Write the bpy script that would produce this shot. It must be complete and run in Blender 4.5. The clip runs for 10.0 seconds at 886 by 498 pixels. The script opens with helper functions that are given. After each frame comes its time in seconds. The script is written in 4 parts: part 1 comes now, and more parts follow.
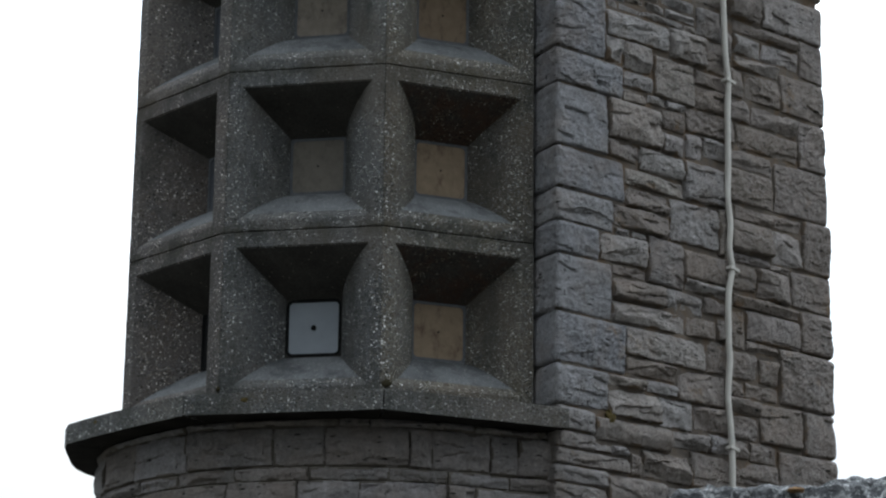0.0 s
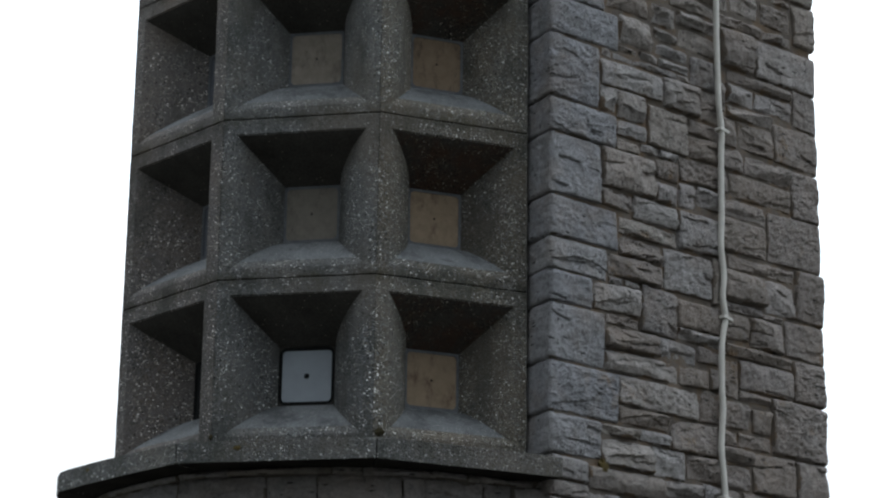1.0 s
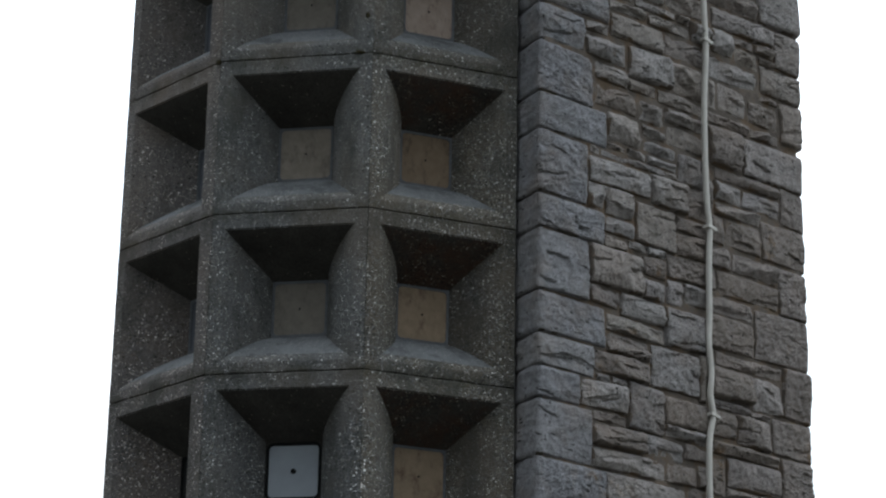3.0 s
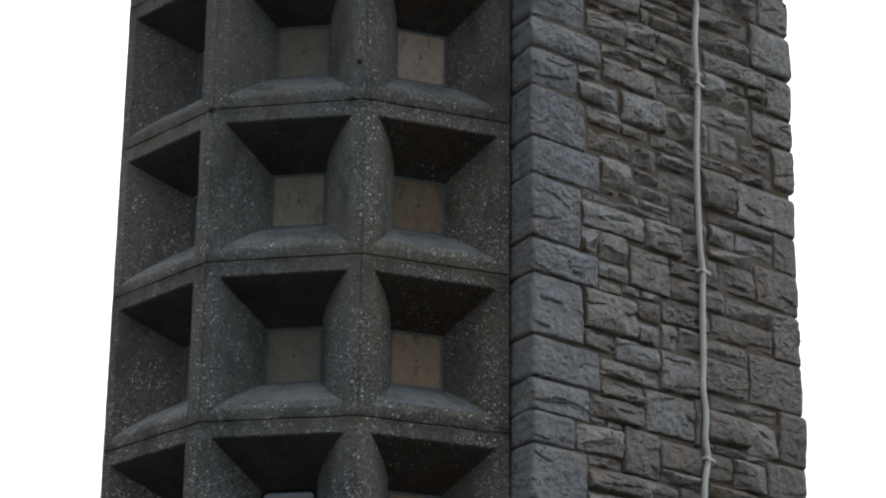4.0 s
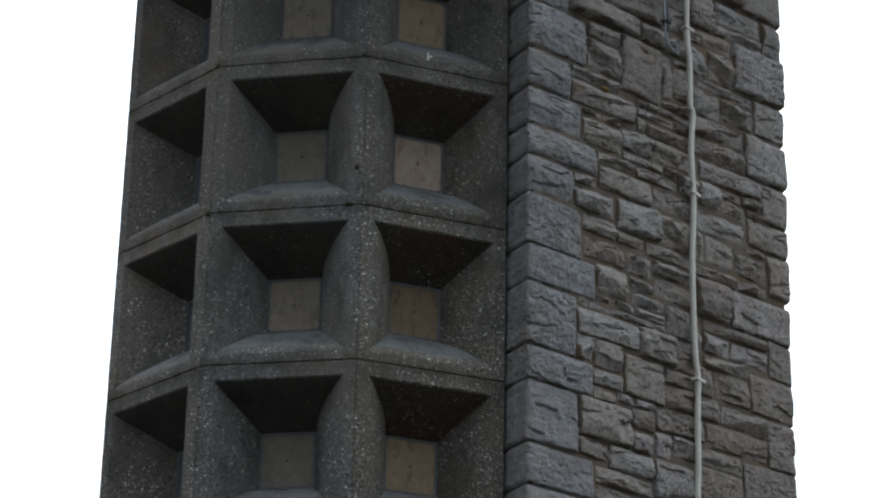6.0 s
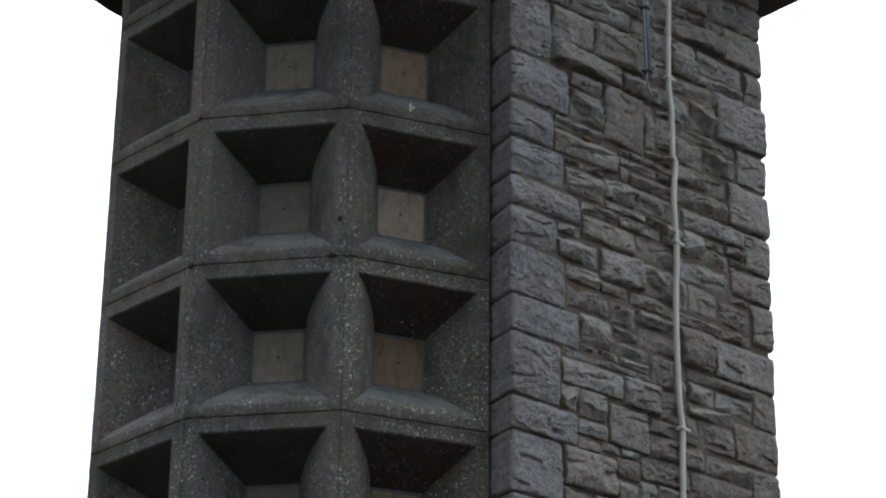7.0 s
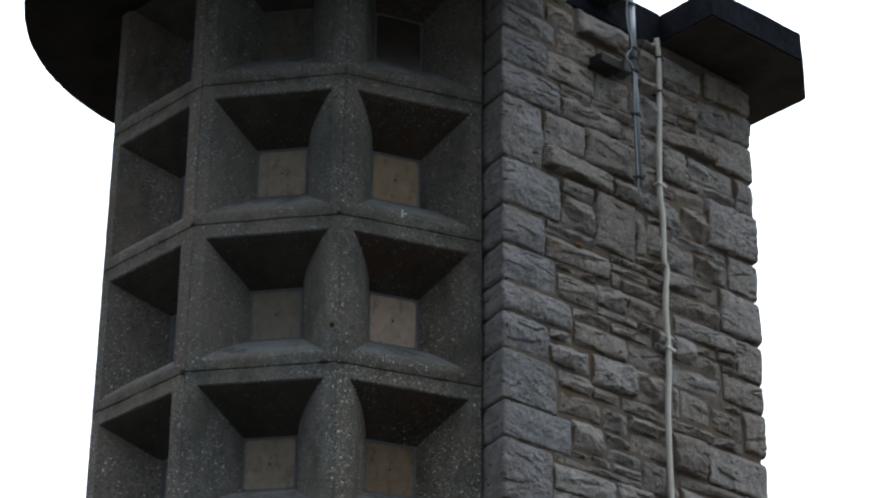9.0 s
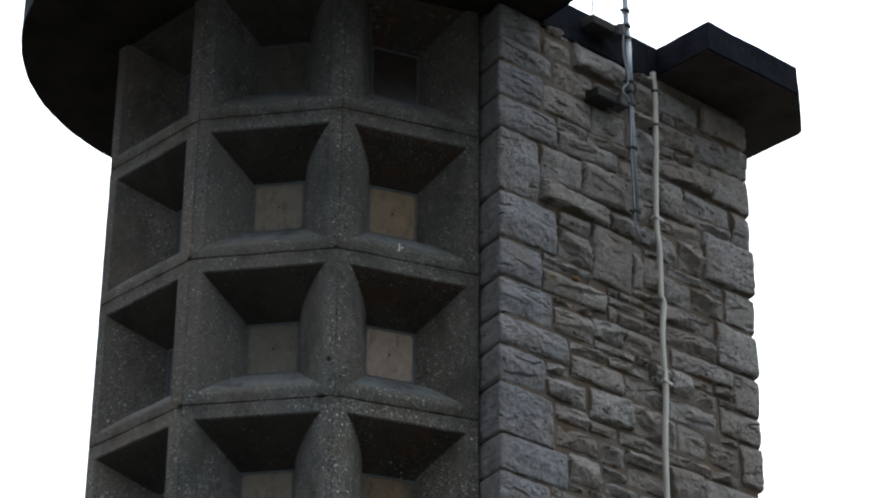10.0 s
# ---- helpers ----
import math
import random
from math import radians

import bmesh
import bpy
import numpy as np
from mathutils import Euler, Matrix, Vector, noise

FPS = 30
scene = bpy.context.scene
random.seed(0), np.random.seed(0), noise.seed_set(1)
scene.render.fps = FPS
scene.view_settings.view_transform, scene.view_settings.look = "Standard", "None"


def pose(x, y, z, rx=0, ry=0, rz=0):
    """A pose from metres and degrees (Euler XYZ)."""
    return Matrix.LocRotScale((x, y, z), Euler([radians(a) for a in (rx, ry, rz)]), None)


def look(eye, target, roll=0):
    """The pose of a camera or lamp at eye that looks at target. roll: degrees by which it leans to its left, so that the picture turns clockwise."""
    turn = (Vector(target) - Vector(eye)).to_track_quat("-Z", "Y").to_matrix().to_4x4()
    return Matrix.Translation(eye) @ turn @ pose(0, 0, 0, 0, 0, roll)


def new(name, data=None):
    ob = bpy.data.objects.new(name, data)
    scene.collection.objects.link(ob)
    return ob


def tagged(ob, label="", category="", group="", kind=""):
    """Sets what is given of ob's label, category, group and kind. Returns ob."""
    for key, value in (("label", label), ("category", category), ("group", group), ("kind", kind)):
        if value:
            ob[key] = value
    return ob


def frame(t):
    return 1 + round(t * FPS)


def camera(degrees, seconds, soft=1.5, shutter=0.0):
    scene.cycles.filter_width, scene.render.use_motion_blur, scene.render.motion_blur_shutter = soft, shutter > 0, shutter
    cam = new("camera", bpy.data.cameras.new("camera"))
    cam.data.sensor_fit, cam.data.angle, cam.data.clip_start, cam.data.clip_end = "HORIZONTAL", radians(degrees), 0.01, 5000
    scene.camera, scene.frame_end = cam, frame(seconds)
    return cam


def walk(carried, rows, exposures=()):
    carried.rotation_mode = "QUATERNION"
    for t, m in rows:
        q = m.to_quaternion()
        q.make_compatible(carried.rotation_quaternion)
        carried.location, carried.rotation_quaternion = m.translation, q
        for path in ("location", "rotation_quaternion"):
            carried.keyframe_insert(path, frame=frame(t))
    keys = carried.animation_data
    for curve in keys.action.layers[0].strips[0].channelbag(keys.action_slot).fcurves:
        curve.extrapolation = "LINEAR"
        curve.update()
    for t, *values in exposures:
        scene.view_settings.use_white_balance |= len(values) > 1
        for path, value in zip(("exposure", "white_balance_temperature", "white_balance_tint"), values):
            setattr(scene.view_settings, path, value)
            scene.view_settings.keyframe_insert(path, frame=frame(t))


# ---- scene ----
# ---------------------------------------------------------------- camera
EYE = 1.6
cam = camera(20.43, 10.0, soft=2.3)
# seconds, yaw, pitch, lean: the camera stands on one spot and tilts up the tower
ROWS = [
    (0.0, 0.000, 15.651, 0.739), (0.5, -0.040, 16.054, 0.851), (1.0, -0.141, 16.781, 0.872),
    (1.5, -0.204, 17.486, 0.686), (2.0, -0.250, 17.997, 0.961), (2.5, -0.289, 18.508, 0.894),
    (2.7, -0.367, 18.713, 1.170), (3.8, -0.539, 19.840, 0.765),
    (4.0, -0.540, 20.078, 0.676), (4.5, -0.533, 20.770, 0.774), (5.0, -0.420, 21.348, 1.070),
    (5.5, -0.459, 21.948, 1.343), (5.7, -0.497, 22.191, 1.328), (6.8, -0.962, 23.492, 0.691), (7.0, -1.003, 23.736, 0.666), (7.5, -1.014, 24.464, 0.681),
    (8.0, -1.060, 25.183, 0.584), (8.5, -1.178, 25.767, 0.535), (9.0, -1.182, 26.211, 0.559),
    (9.5, -1.233, 26.675, 0.519), (10.0, -1.257, 26.997, 0.484),
]
walk(cam, [(t, pose(0, 0, EYE, 90 + p, 0, y) @ pose(0, 0, 0, 0, 0, r)) for t, y, p, r in ROWS])

# ---------------------------------------------------------------- light
SUN_WAY = (0.25, 0.72, 0.65)
SUN_SPREAD, SUN_SIDE, FAR_SIDE = 2.5, 4.2, 0.8
world = bpy.data.worlds.new("overcast_sky")
scene.world = world
world.use_nodes = True
wn, wl = world.node_tree.nodes, world.node_tree.links
wn.clear()
sky = wn.new("ShaderNodeTexSky")
sky.sky_type = "NISHITA"
sky.sun_disc = False
sky.sun_elevation, sky.sun_rotation = radians(40.5), radians(19)
sky.dust_density, sky.air_density = 4.0, 1.0
coord = wn.new("ShaderNodeTexCoord")


def sky_math(op, p, q=None):
    m = wn.new("ShaderNodeMath")
    m.operation = op
    for k, v in enumerate((p, q)):
        if isinstance(v, bpy.types.NodeSocket):
            wl.new(v, m.inputs[k])
        elif v is not None:
            m.inputs[k].default_value = v
    return m.outputs[0]


# thin overcast: brighter overhead and towards the veiled sun, which stands behind the tower
apart = wn.new("ShaderNodeSeparateXYZ")
wl.new(coord.outputs["Generated"], apart.inputs[0])
toward = wn.new("ShaderNodeVectorMath")
toward.operation = "DOT_PRODUCT"
wl.new(coord.outputs["Generated"], toward.inputs[0])
toward.inputs[1].default_value = SUN_WAY
height = sky_math("ADD", sky_math("MULTIPLY", sky_math("POWER", sky_math("MAXIMUM", apart.outputs["Z"], 0.0), 1.08), 0.85), 0.1)
glow = sky_math("POWER", sky_math("MAXIMUM", sky_math("ADD", sky_math("MULTIPLY", toward.outputs["Value"], 0.5), 0.5), 0.0), SUN_SPREAD)
light = sky_math("MULTIPLY", height, sky_math("ADD", sky_math("MULTIPLY", glow, SUN_SIDE), FAR_SIDE))
mapping = wn.new("ShaderNodeMapping")
mapping.inputs["Scale"].default_value = (2.0, 2.0, 7.0)
clouds = wn.new("ShaderNodeTexNoise")
clouds.inputs["Scale"].default_value, clouds.inputs["Detail"].default_value = 1.6, 5
ramp = wn.new("ShaderNodeValToRGB")
ramp.color_ramp.elements[0].position, ramp.color_ramp.elements[1].position = 0.5, 0.75
ramp.color_ramp.elements[0].color, ramp.color_ramp.elements[1].color = (0.8, 0.905, 1.0, 1), (0.96, 0.98, 1.0, 1)
veil = wn.new("ShaderNodeVectorMath")
veil.operation = "SCALE"
mix = wn.new("ShaderNodeMix")
mix.data_type = "RGBA"
mix.inputs["Factor"].default_value = 0.95
back = wn.new("ShaderNodeBackground")
back.inputs["Strength"].default_value = 0.1
wout = wn.new("ShaderNodeOutputWorld")
wl.new(coord.outputs["Generated"], mapping.inputs["Vector"])
wl.new(mapping.outputs["Vector"], clouds.inputs["Vector"])
wl.new(clouds.outputs["Fac"], ramp.inputs["Fac"])
wl.new(ramp.outputs["Color"], veil.inputs[0])
wl.new(sky_math("MULTIPLY", light, 10.0), veil.inputs["Scale"])
wl.new(veil.outputs["Vector"], mix.inputs["B"])
wl.new(sky.outputs["Color"], mix.inputs["A"])
wl.new(mix.outputs["Result"], back.inputs["Color"])
wl.new(back.outputs["Background"], wout.inputs["Surface"])
sun_lamp = bpy.data.lights.new("sun", "SUN")
sun_lamp.energy, sun_lamp.angle, sun_lamp.color = 0.5, radians(25), (1.0, 0.96, 0.9)
sun = new("sun", sun_lamp)
sun.matrix_world = look(Vector(SUN_WAY) * 50, (0, 0, 0))
scene.view_settings.exposure = 0.38

# ---------------------------------------------------------------- materials


class Shade:
    """A small builder of node materials at world size."""

    def __init__(self, name, rough=0.85, metal=0.0, spec=0.3):
        self.mat = bpy.data.materials.new(name)
        self.mat.use_nodes = True
        self.n, self.l = self.mat.node_tree.nodes, self.mat.node_tree.links
        self.b = self.n["Principled BSDF"]
        self.b.inputs["Roughness"].default_value = rough
        self.b.inputs["Metallic"].default_value = metal
        self.b.inputs["Specular IOR Level"].default_value = spec
        self.pos = self.n.new("ShaderNodeNewGeometry").outputs["Position"]

    def noise(self, scale, detail=4, rough=0.6, stretch=None, distortion=0.0):
        t = self.n.new("ShaderNodeTexNoise")
        t.inputs["Scale"].default_value, t.inputs["Detail"].default_value = scale, detail
        t.inputs["Roughness"].default_value, t.inputs["Distortion"].default_value = rough, distortion
        if stretch:
            m = self.n.new("ShaderNodeMapping")
            m.inputs["Scale"].default_value = stretch
            self.l.new(self.pos, m.inputs["Vector"])
            self.l.new(m.outputs["Vector"], t.inputs["Vector"])
        else:
            self.l.new(self.pos, t.inputs["Vector"])
        return t.outputs["Fac"]

    def cells(self, scale, out="Distance", feature="F1", stretch=None, wobble=0.0):
        t = self.n.new("ShaderNodeTexVoronoi")
        t.feature = feature
        t.inputs["Scale"].default_value = scale
        vector = self.pos
        if wobble:
            bend = self.n.new("ShaderNodeTexNoise")
            bend.inputs["Scale"].default_value, bend.inputs["Detail"].default_value = 38, 3
            self.l.new(self.pos, bend.inputs["Vector"])
            add = self.n.new("ShaderNodeVectorMath")
            add.operation = "MULTIPLY_ADD"
            self.l.new(bend.outputs["Color"], add.inputs[0])
            add.inputs[1].default_value = (wobble, wobble, wobble)
            self.l.new(self.pos, add.inputs[2])
            vector = add.outputs[0]
        if stretch:
            m = self.n.new("ShaderNodeMapping")
            m.inputs["Scale"].default_value = stretch
            self.l.new(vector, m.inputs["Vector"])
            vector = m.outputs["Vector"]
        self.l.new(vector, t.inputs["Vector"])
        return t.outputs[out]

    def ramp(self, fac, stops, mode="LINEAR"):
        r = self.n.new("ShaderNodeValToRGB")
        r.color_ramp.interpolation = mode
        e = r.color_ramp.elements
        while len(e) < len(stops):
            e.new(0.5)
        for k, (p, c) in enumerate(stops):
            e[k].position = p
            e[k].color = (c, c, c, 1) if isinstance(c, (int, float)) else (*c, 1)
        self.l.new(fac, r.inputs["Fac"])
        return r.outputs["Color"]

    def mix(self, fac, a, b, blend="MIX"):
        m = self.n.new("ShaderNodeMix")
        m.data_type, m.blend_type = "RGBA", blend
        for key, v in (("Factor", fac), ("A", a), ("B", b)):
            if isinstance(v, bpy.types.NodeSocket):
                self.l.new(v, m.inputs[key])
            elif key == "Factor":
                m.inputs[key].default_value = v
            else:
                m.inputs[key].default_value = (*v, 1)
        return m.outputs["Result"]

    def math(self, op, a, b):
        m = self.n.new("ShaderNodeMath")
        m.operation = op
        for k, v in enumerate((a, b)):
            if isinstance(v, bpy.types.NodeSocket):
                self.l.new(v, m.inputs[k])
            else:
                m.inputs[k].default_value = v
        return m.outputs[0]

    def each(self):
        return self.n.new("ShaderNodeObjectInfo").outputs["Random"]

    def done(self, colour, *bumps):
        if isinstance(colour, bpy.types.NodeSocket):
            self.l.new(colour, self.b.inputs["Base Color"])
        else:
            self.b.inputs["Base Color"].default_value = (*colour, 1)
        last = None
        for height, dist, strength in bumps:
            bp = self.n.new("ShaderNodeBump")
            bp.inputs["Distance"].default_value, bp.inputs["Strength"].default_value = dist, strength
            self.l.new(height, bp.inputs["Height"])
            if last:
                self.l.new(last, bp.inputs["Normal"])
            last = bp.outputs["Normal"]
        if last:
            self.l.new(last, self.b.inputs["Normal"])
        return self.mat


def make_aggregate(name, tint=(1.0, 1.0, 1.0), worn=0.0):
    """Exposed aggregate; worn: how far the cement skin is gone and the matrix has turned brown."""
    s = Shade(name, 0.9, 0, 0.25)
    up = s.n.new("ShaderNodeSeparateXYZ")
    s.l.new(s.pos, up.inputs[0])
    low_down = s.math("MULTIPLY", s.ramp(s.math("MULTIPLY", up.outputs["Z"], 0.1), [(0.48, 1.0), (0.6, 0.3)]), worn)
    base = s.ramp(s.noise(3.0, 5, 0.65), [(0.3, (0.078, 0.080, 0.080)), (0.5, (0.108, 0.108, 0.106)), (0.7, (0.128, 0.122, 0.112))])
    if worn:
        base = s.mix(s.math("MULTIPLY", s.ramp(s.noise(4.5, 5, 0.7), [(0.36, 0.3), (0.56, 1.0)]), low_down), base, (0.109, 0.096, 0.073))
    fine = s.ramp(s.noise(190, 3), [(0.3, 0.6), (0.7, 1.35)])
    col = s.mix(1.0, base, fine, "MULTIPLY")
    # the lower rows are washed out more and show more pebbles
    washed = s.ramp(s.math("MULTIPLY", up.outputs["Z"], 0.1), [(0.38, 1.0), (0.56, 0.52)])
    dense = s.math("MULTIPLY", s.ramp(s.noise(8, 5, 0.7), [(0.38, 0.25), (0.64, 1.0)]), washed)
    own = s.n.new("ShaderNodeSeparateXYZ")
    s.l.new(s.n.new("ShaderNodeTexCoord").outputs["Object"], own.inputs[0])
    # the cement skin has weathered off the upright edges of the panels
    bare = s.math("MULTIPLY", s.ramp(s.math("ABSOLUTE", own.outputs["X"], 0.0), [(0.2, 0.0), (0.262, 1.0)]), s.ramp(s.noise(7, 4, 0.6), [(0.35, 0.3), (0.55, 1.0)]))
    dense = s.math("MAXIMUM", dense, s.math("MULTIPLY", bare, washed))
    if worn:
        dense = s.math("MAXIMUM", dense, s.math("MULTIPLY", s.ramp(s.noise(5, 5, 0.7), [(0.34, 0.35), (0.54, 1.0)]), low_down))
    for scale, low, share in ((250, 0.42, 0.8), (165, 0.48, 0.95), (112, 0.64, 1.0)):
        rgb = s.n.new("ShaderNodeSeparateColor")
        s.l.new(s.cells(scale, "Color"), rgb.inputs[0])
        pebble = s.ramp(rgb.outputs[0], [(0.0, (0.012, 0.012, 0.012)), (0.24, (0.06, 0.058, 0.054)), (0.42, (0.15, 0.134, 0.108)), (0.6, (0.19, 0.2, 0.21)), (0.78, (0.36, 0.345, 0.315)), (0.92, (0.84, 0.83, 0.81))], "CONSTANT")
        shown = s.ramp(rgb.outputs[1], [(low - 0.12 - 0.12 * worn, 0.0), (low - 0.1 - 0.12 * worn, share)])
        inside = s.ramp(s.cells(scale, "Distance"), [(0.34, 1.0), (0.44, 0.0)])
        col = s.mix(s.math("MULTIPLY", s.math("MULTIPLY", inside, dense), shown), col, pebble)
    pick = s.n.new("ShaderNodeSeparateColor")
    s.l.new(s.cells(48, "Color"), pick.inputs[0])
    holes = s.math("MULTIPLY", s.ramp(s.cells(48, "Distance"), [(0.15, 1.0), (0.22, 0.0)]), s.ramp(pick.outputs[2], [(0.6, 0.0), (0.62, 1.0)]))
    col = s.mix(s.math("MULTIPLY", holes, 0.92), col, (0.008, 0.008, 0.007))
    stain = s.ramp(s.noise(5, 5, 0.7, (1, 1, 0.45)), [(0.47, 0.0), (0.66, 0.8)])
    col = s.mix(stain, col, (0.045, 0.047, 0.042))
    seam = s.ramp(own.outputs["Z"], [(0.0, 0.3), (0.001, 1.0), (0.035, 0.0), (0.56, 0.0), (0.598, 0.9)])
    grime = s.math("MULTIPLY", seam, s.ramp(s.noise(9, 6, 0.75), [(0.4, 0.0), (0.58, 0.9)]))
    col = s.mix(grime, col, s.ramp(s.noise(13, 4, 0.6), [(0.4, (0.026, 0.026, 0.023)), (0.6, (0.042, 0.041, 0.026))]))
    warm = s.ramp(s.noise(2.6, 4, 0.6), [(0.46, 0.0), (0.66, 0.4)])
    col = s.mix(warm, col, (0.135, 0.11, 0.086))
    col = s.mix(1.0, col, s.ramp(s.each(), [(0.0, 0.86), (1.0, 1.12)]), "MULTIPLY")
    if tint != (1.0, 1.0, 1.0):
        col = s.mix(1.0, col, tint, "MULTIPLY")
    return s.done(col, (s.cells(185, "Distance"), 0.002, 0.6), (s.cells(120, "Distance"), 0.003, 0.4), (s.noise(25, 5), 0.006, 0.4))


def make_stone(name, stops, rusty=0.63):
    s = Shade(name, 0.85, 0, 0.3)
    each = s.ramp(s.each(), stops)
    grain = s.ramp(s.noise(70, 7, 0.78), [(0.25, 0.5), (0.5, 1.0), (0.76, 1.42)])
    col = s.mix(1.0, each, grain, "MULTIPLY")
    col = s.mix(1.0, col, s.ramp(s.noise(15, 5, 0.65), [(0.3, 0.78), (0.7, 1.2)]), "MULTIPLY")
    blot = s.ramp(s.noise(5.5, 5, 0.65), [(0.47, 0.0), (0.7, 0.55)])
    col = s.mix(blot, col, (0.215, 0.172, 0.142))
    pale = s.ramp(s.noise(12, 6, 0.7), [(0.58, 0.0), (0.76, 0.5)])
    col = s.mix(pale, col, (0.38, 0.362, 0.355))
    dark = s.ramp(s.noise(9, 6, 0.7, (1, 1, 0.7)), [(0.56, 0.0), (0.72, 0.5)])
    col = s.mix(dark, col, (0.1, 0.09, 0.075))
    rust = s.ramp(s.noise(4.2, 6, 0.75), [(rusty, 0.0), (rusty + 0.09, 0.6)])
    col = s.mix(rust, col, (0.2, 0.115, 0.045))
    pits = s.ramp(s.noise(26, 7, 0.8, (1, 1, 1.8), 0.6), [(0.33, 1.0), (0.37, 0.0)])
    col = s.mix(s.math("MULTIPLY", pits, 0.85), col, (0.03, 0.027, 0.024))
    rift = 0.0
    for scale, stretch, share in ((17, (1, 1, 3.6), 0.82), (30, (1, 1, 2.4), 0.89), (24, (2.6, 2.6, 1), 0.93)):
        rgb = s.n.new("ShaderNodeSeparateColor")
        s.l.new(s.cells(scale, "Color", stretch=stretch, wobble=0.012), rgb.inputs[0])
        dash = s.ramp(s.cells(scale, "Distance", stretch=stretch, wobble=0.012), [(0.16, 1.0), (0.25, 0.0)])
        rift = s.math("MAXIMUM", rift, s.math("MULTIPLY", dash, s.ramp(rgb.outputs[0], [(share, 0.0), (share + 0.02, 1.0)])))
    col = s.mix(s.math("MULTIPLY", rift, 0.85), col, (0.025, 0.022, 0.02))
    hollow = s.math("SUBTRACT", s.math("SUBTRACT", 1.0, pits), rift)
    return s.done(col, (s.noise(95, 7, 0.75), 0.008, 0.9), (hollow, 0.01, 0.9), (s.noise(34, 6, 0.7), 0.016, 0.75))


def make_mortar():
    s = Shade("brown_grey_mortar", 0.95, 0, 0.2)
    col = s.ramp(s.noise(11, 6, 0.7), [(0.28, (0.066, 0.056, 0.047)), (0.48, (0.13, 0.109, 0.092)), (0.62, (0.15, 0.106, 0.072)), (0.74, (0.075, 0.066, 0.045))])
    return s.done(col, (s.noise(90, 5), 0.004, 0.7))


def make_plain(name, lo, hi, scale, rough=0.7, metal=0.0, bump=0.002, spec=0.3):
    s = Shade(name, rough, metal, spec)
    col = s.ramp(s.noise(scale, 6, 0.65), [(0.3, lo), (0.7, hi)])
    return s.done(col, (s.noise(scale * 3, 4), bump, 0.5))


def make_plate(name, lo, hi, stain):
    s = Shade(name, 0.75)
    col = s.ramp(s.noise(26, 6, 0.7), [(0.3, lo), (0.7, hi)])
    mark = s.ramp(s.noise(22, 6, 0.75, (1, 1, 0.55)), [(0.52, 0.0), (0.66, 0.75)])
    col = s.mix(mark, col, stain)
    return s.done(col, (s.noise(80, 4), 0.001, 0.5))



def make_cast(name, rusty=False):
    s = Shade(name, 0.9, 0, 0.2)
    # Darker than the faces: the coffer ceilings' shade is put into this colour.
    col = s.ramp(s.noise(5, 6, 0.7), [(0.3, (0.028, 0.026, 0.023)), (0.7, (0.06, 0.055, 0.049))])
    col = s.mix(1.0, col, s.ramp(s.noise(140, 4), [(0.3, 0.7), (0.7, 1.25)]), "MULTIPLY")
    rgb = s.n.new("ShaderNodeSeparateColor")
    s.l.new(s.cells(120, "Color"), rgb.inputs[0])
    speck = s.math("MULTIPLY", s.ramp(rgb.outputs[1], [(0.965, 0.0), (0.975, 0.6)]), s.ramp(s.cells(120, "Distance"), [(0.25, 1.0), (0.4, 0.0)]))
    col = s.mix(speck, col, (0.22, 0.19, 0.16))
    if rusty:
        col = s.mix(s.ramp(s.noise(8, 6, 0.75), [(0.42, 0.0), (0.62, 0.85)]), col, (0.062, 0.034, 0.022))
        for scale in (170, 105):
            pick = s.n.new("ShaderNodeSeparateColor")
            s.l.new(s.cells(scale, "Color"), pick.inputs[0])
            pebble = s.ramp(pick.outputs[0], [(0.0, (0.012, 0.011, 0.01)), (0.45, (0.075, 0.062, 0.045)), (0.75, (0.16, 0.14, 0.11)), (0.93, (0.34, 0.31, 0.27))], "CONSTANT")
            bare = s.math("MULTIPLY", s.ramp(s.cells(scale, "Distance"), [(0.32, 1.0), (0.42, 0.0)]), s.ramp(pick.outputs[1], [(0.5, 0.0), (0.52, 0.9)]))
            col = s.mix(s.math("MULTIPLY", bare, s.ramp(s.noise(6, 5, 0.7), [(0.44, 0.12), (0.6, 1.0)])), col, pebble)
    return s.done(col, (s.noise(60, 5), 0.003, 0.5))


def make_skim():
    s = Shade("smooth_blue_grey_washed_concrete", 0.85, 0, 0.25)
    col = s.ramp(s.noise(7, 6, 0.7), [(0.3, (0.085, 0.089, 0.092)), (0.7, (0.15, 0.155, 0.16))])
    col = s.mix(1.0, col, s.ramp(s.noise(120, 4), [(0.3, 0.75), (0.7, 1.2)]), "MULTIPLY")
    rgb = s.n.new("ShaderNodeSeparateColor")
    s.l.new(s.cells(150, "Color"), rgb.inputs[0])
    speck = s.math("MULTIPLY", s.ramp(rgb.outputs[1], [(0.68, 0.0), (0.7, 0.75)]), s.ramp(s.cells(150, "Distance"), [(0.25, 1.0), (0.4, 0.0)]))
    col = s.mix(speck, col, (0.28, 0.27, 0.25))
    wet = s.ramp(s.noise(8, 5, 0.7), [(0.5, 0.0), (0.62, 0.75)])
    col = s.mix(wet, col, (0.042, 0.044, 0.045))
    return s.done(col, (s.noise(50, 5), 0.003, 0.5))


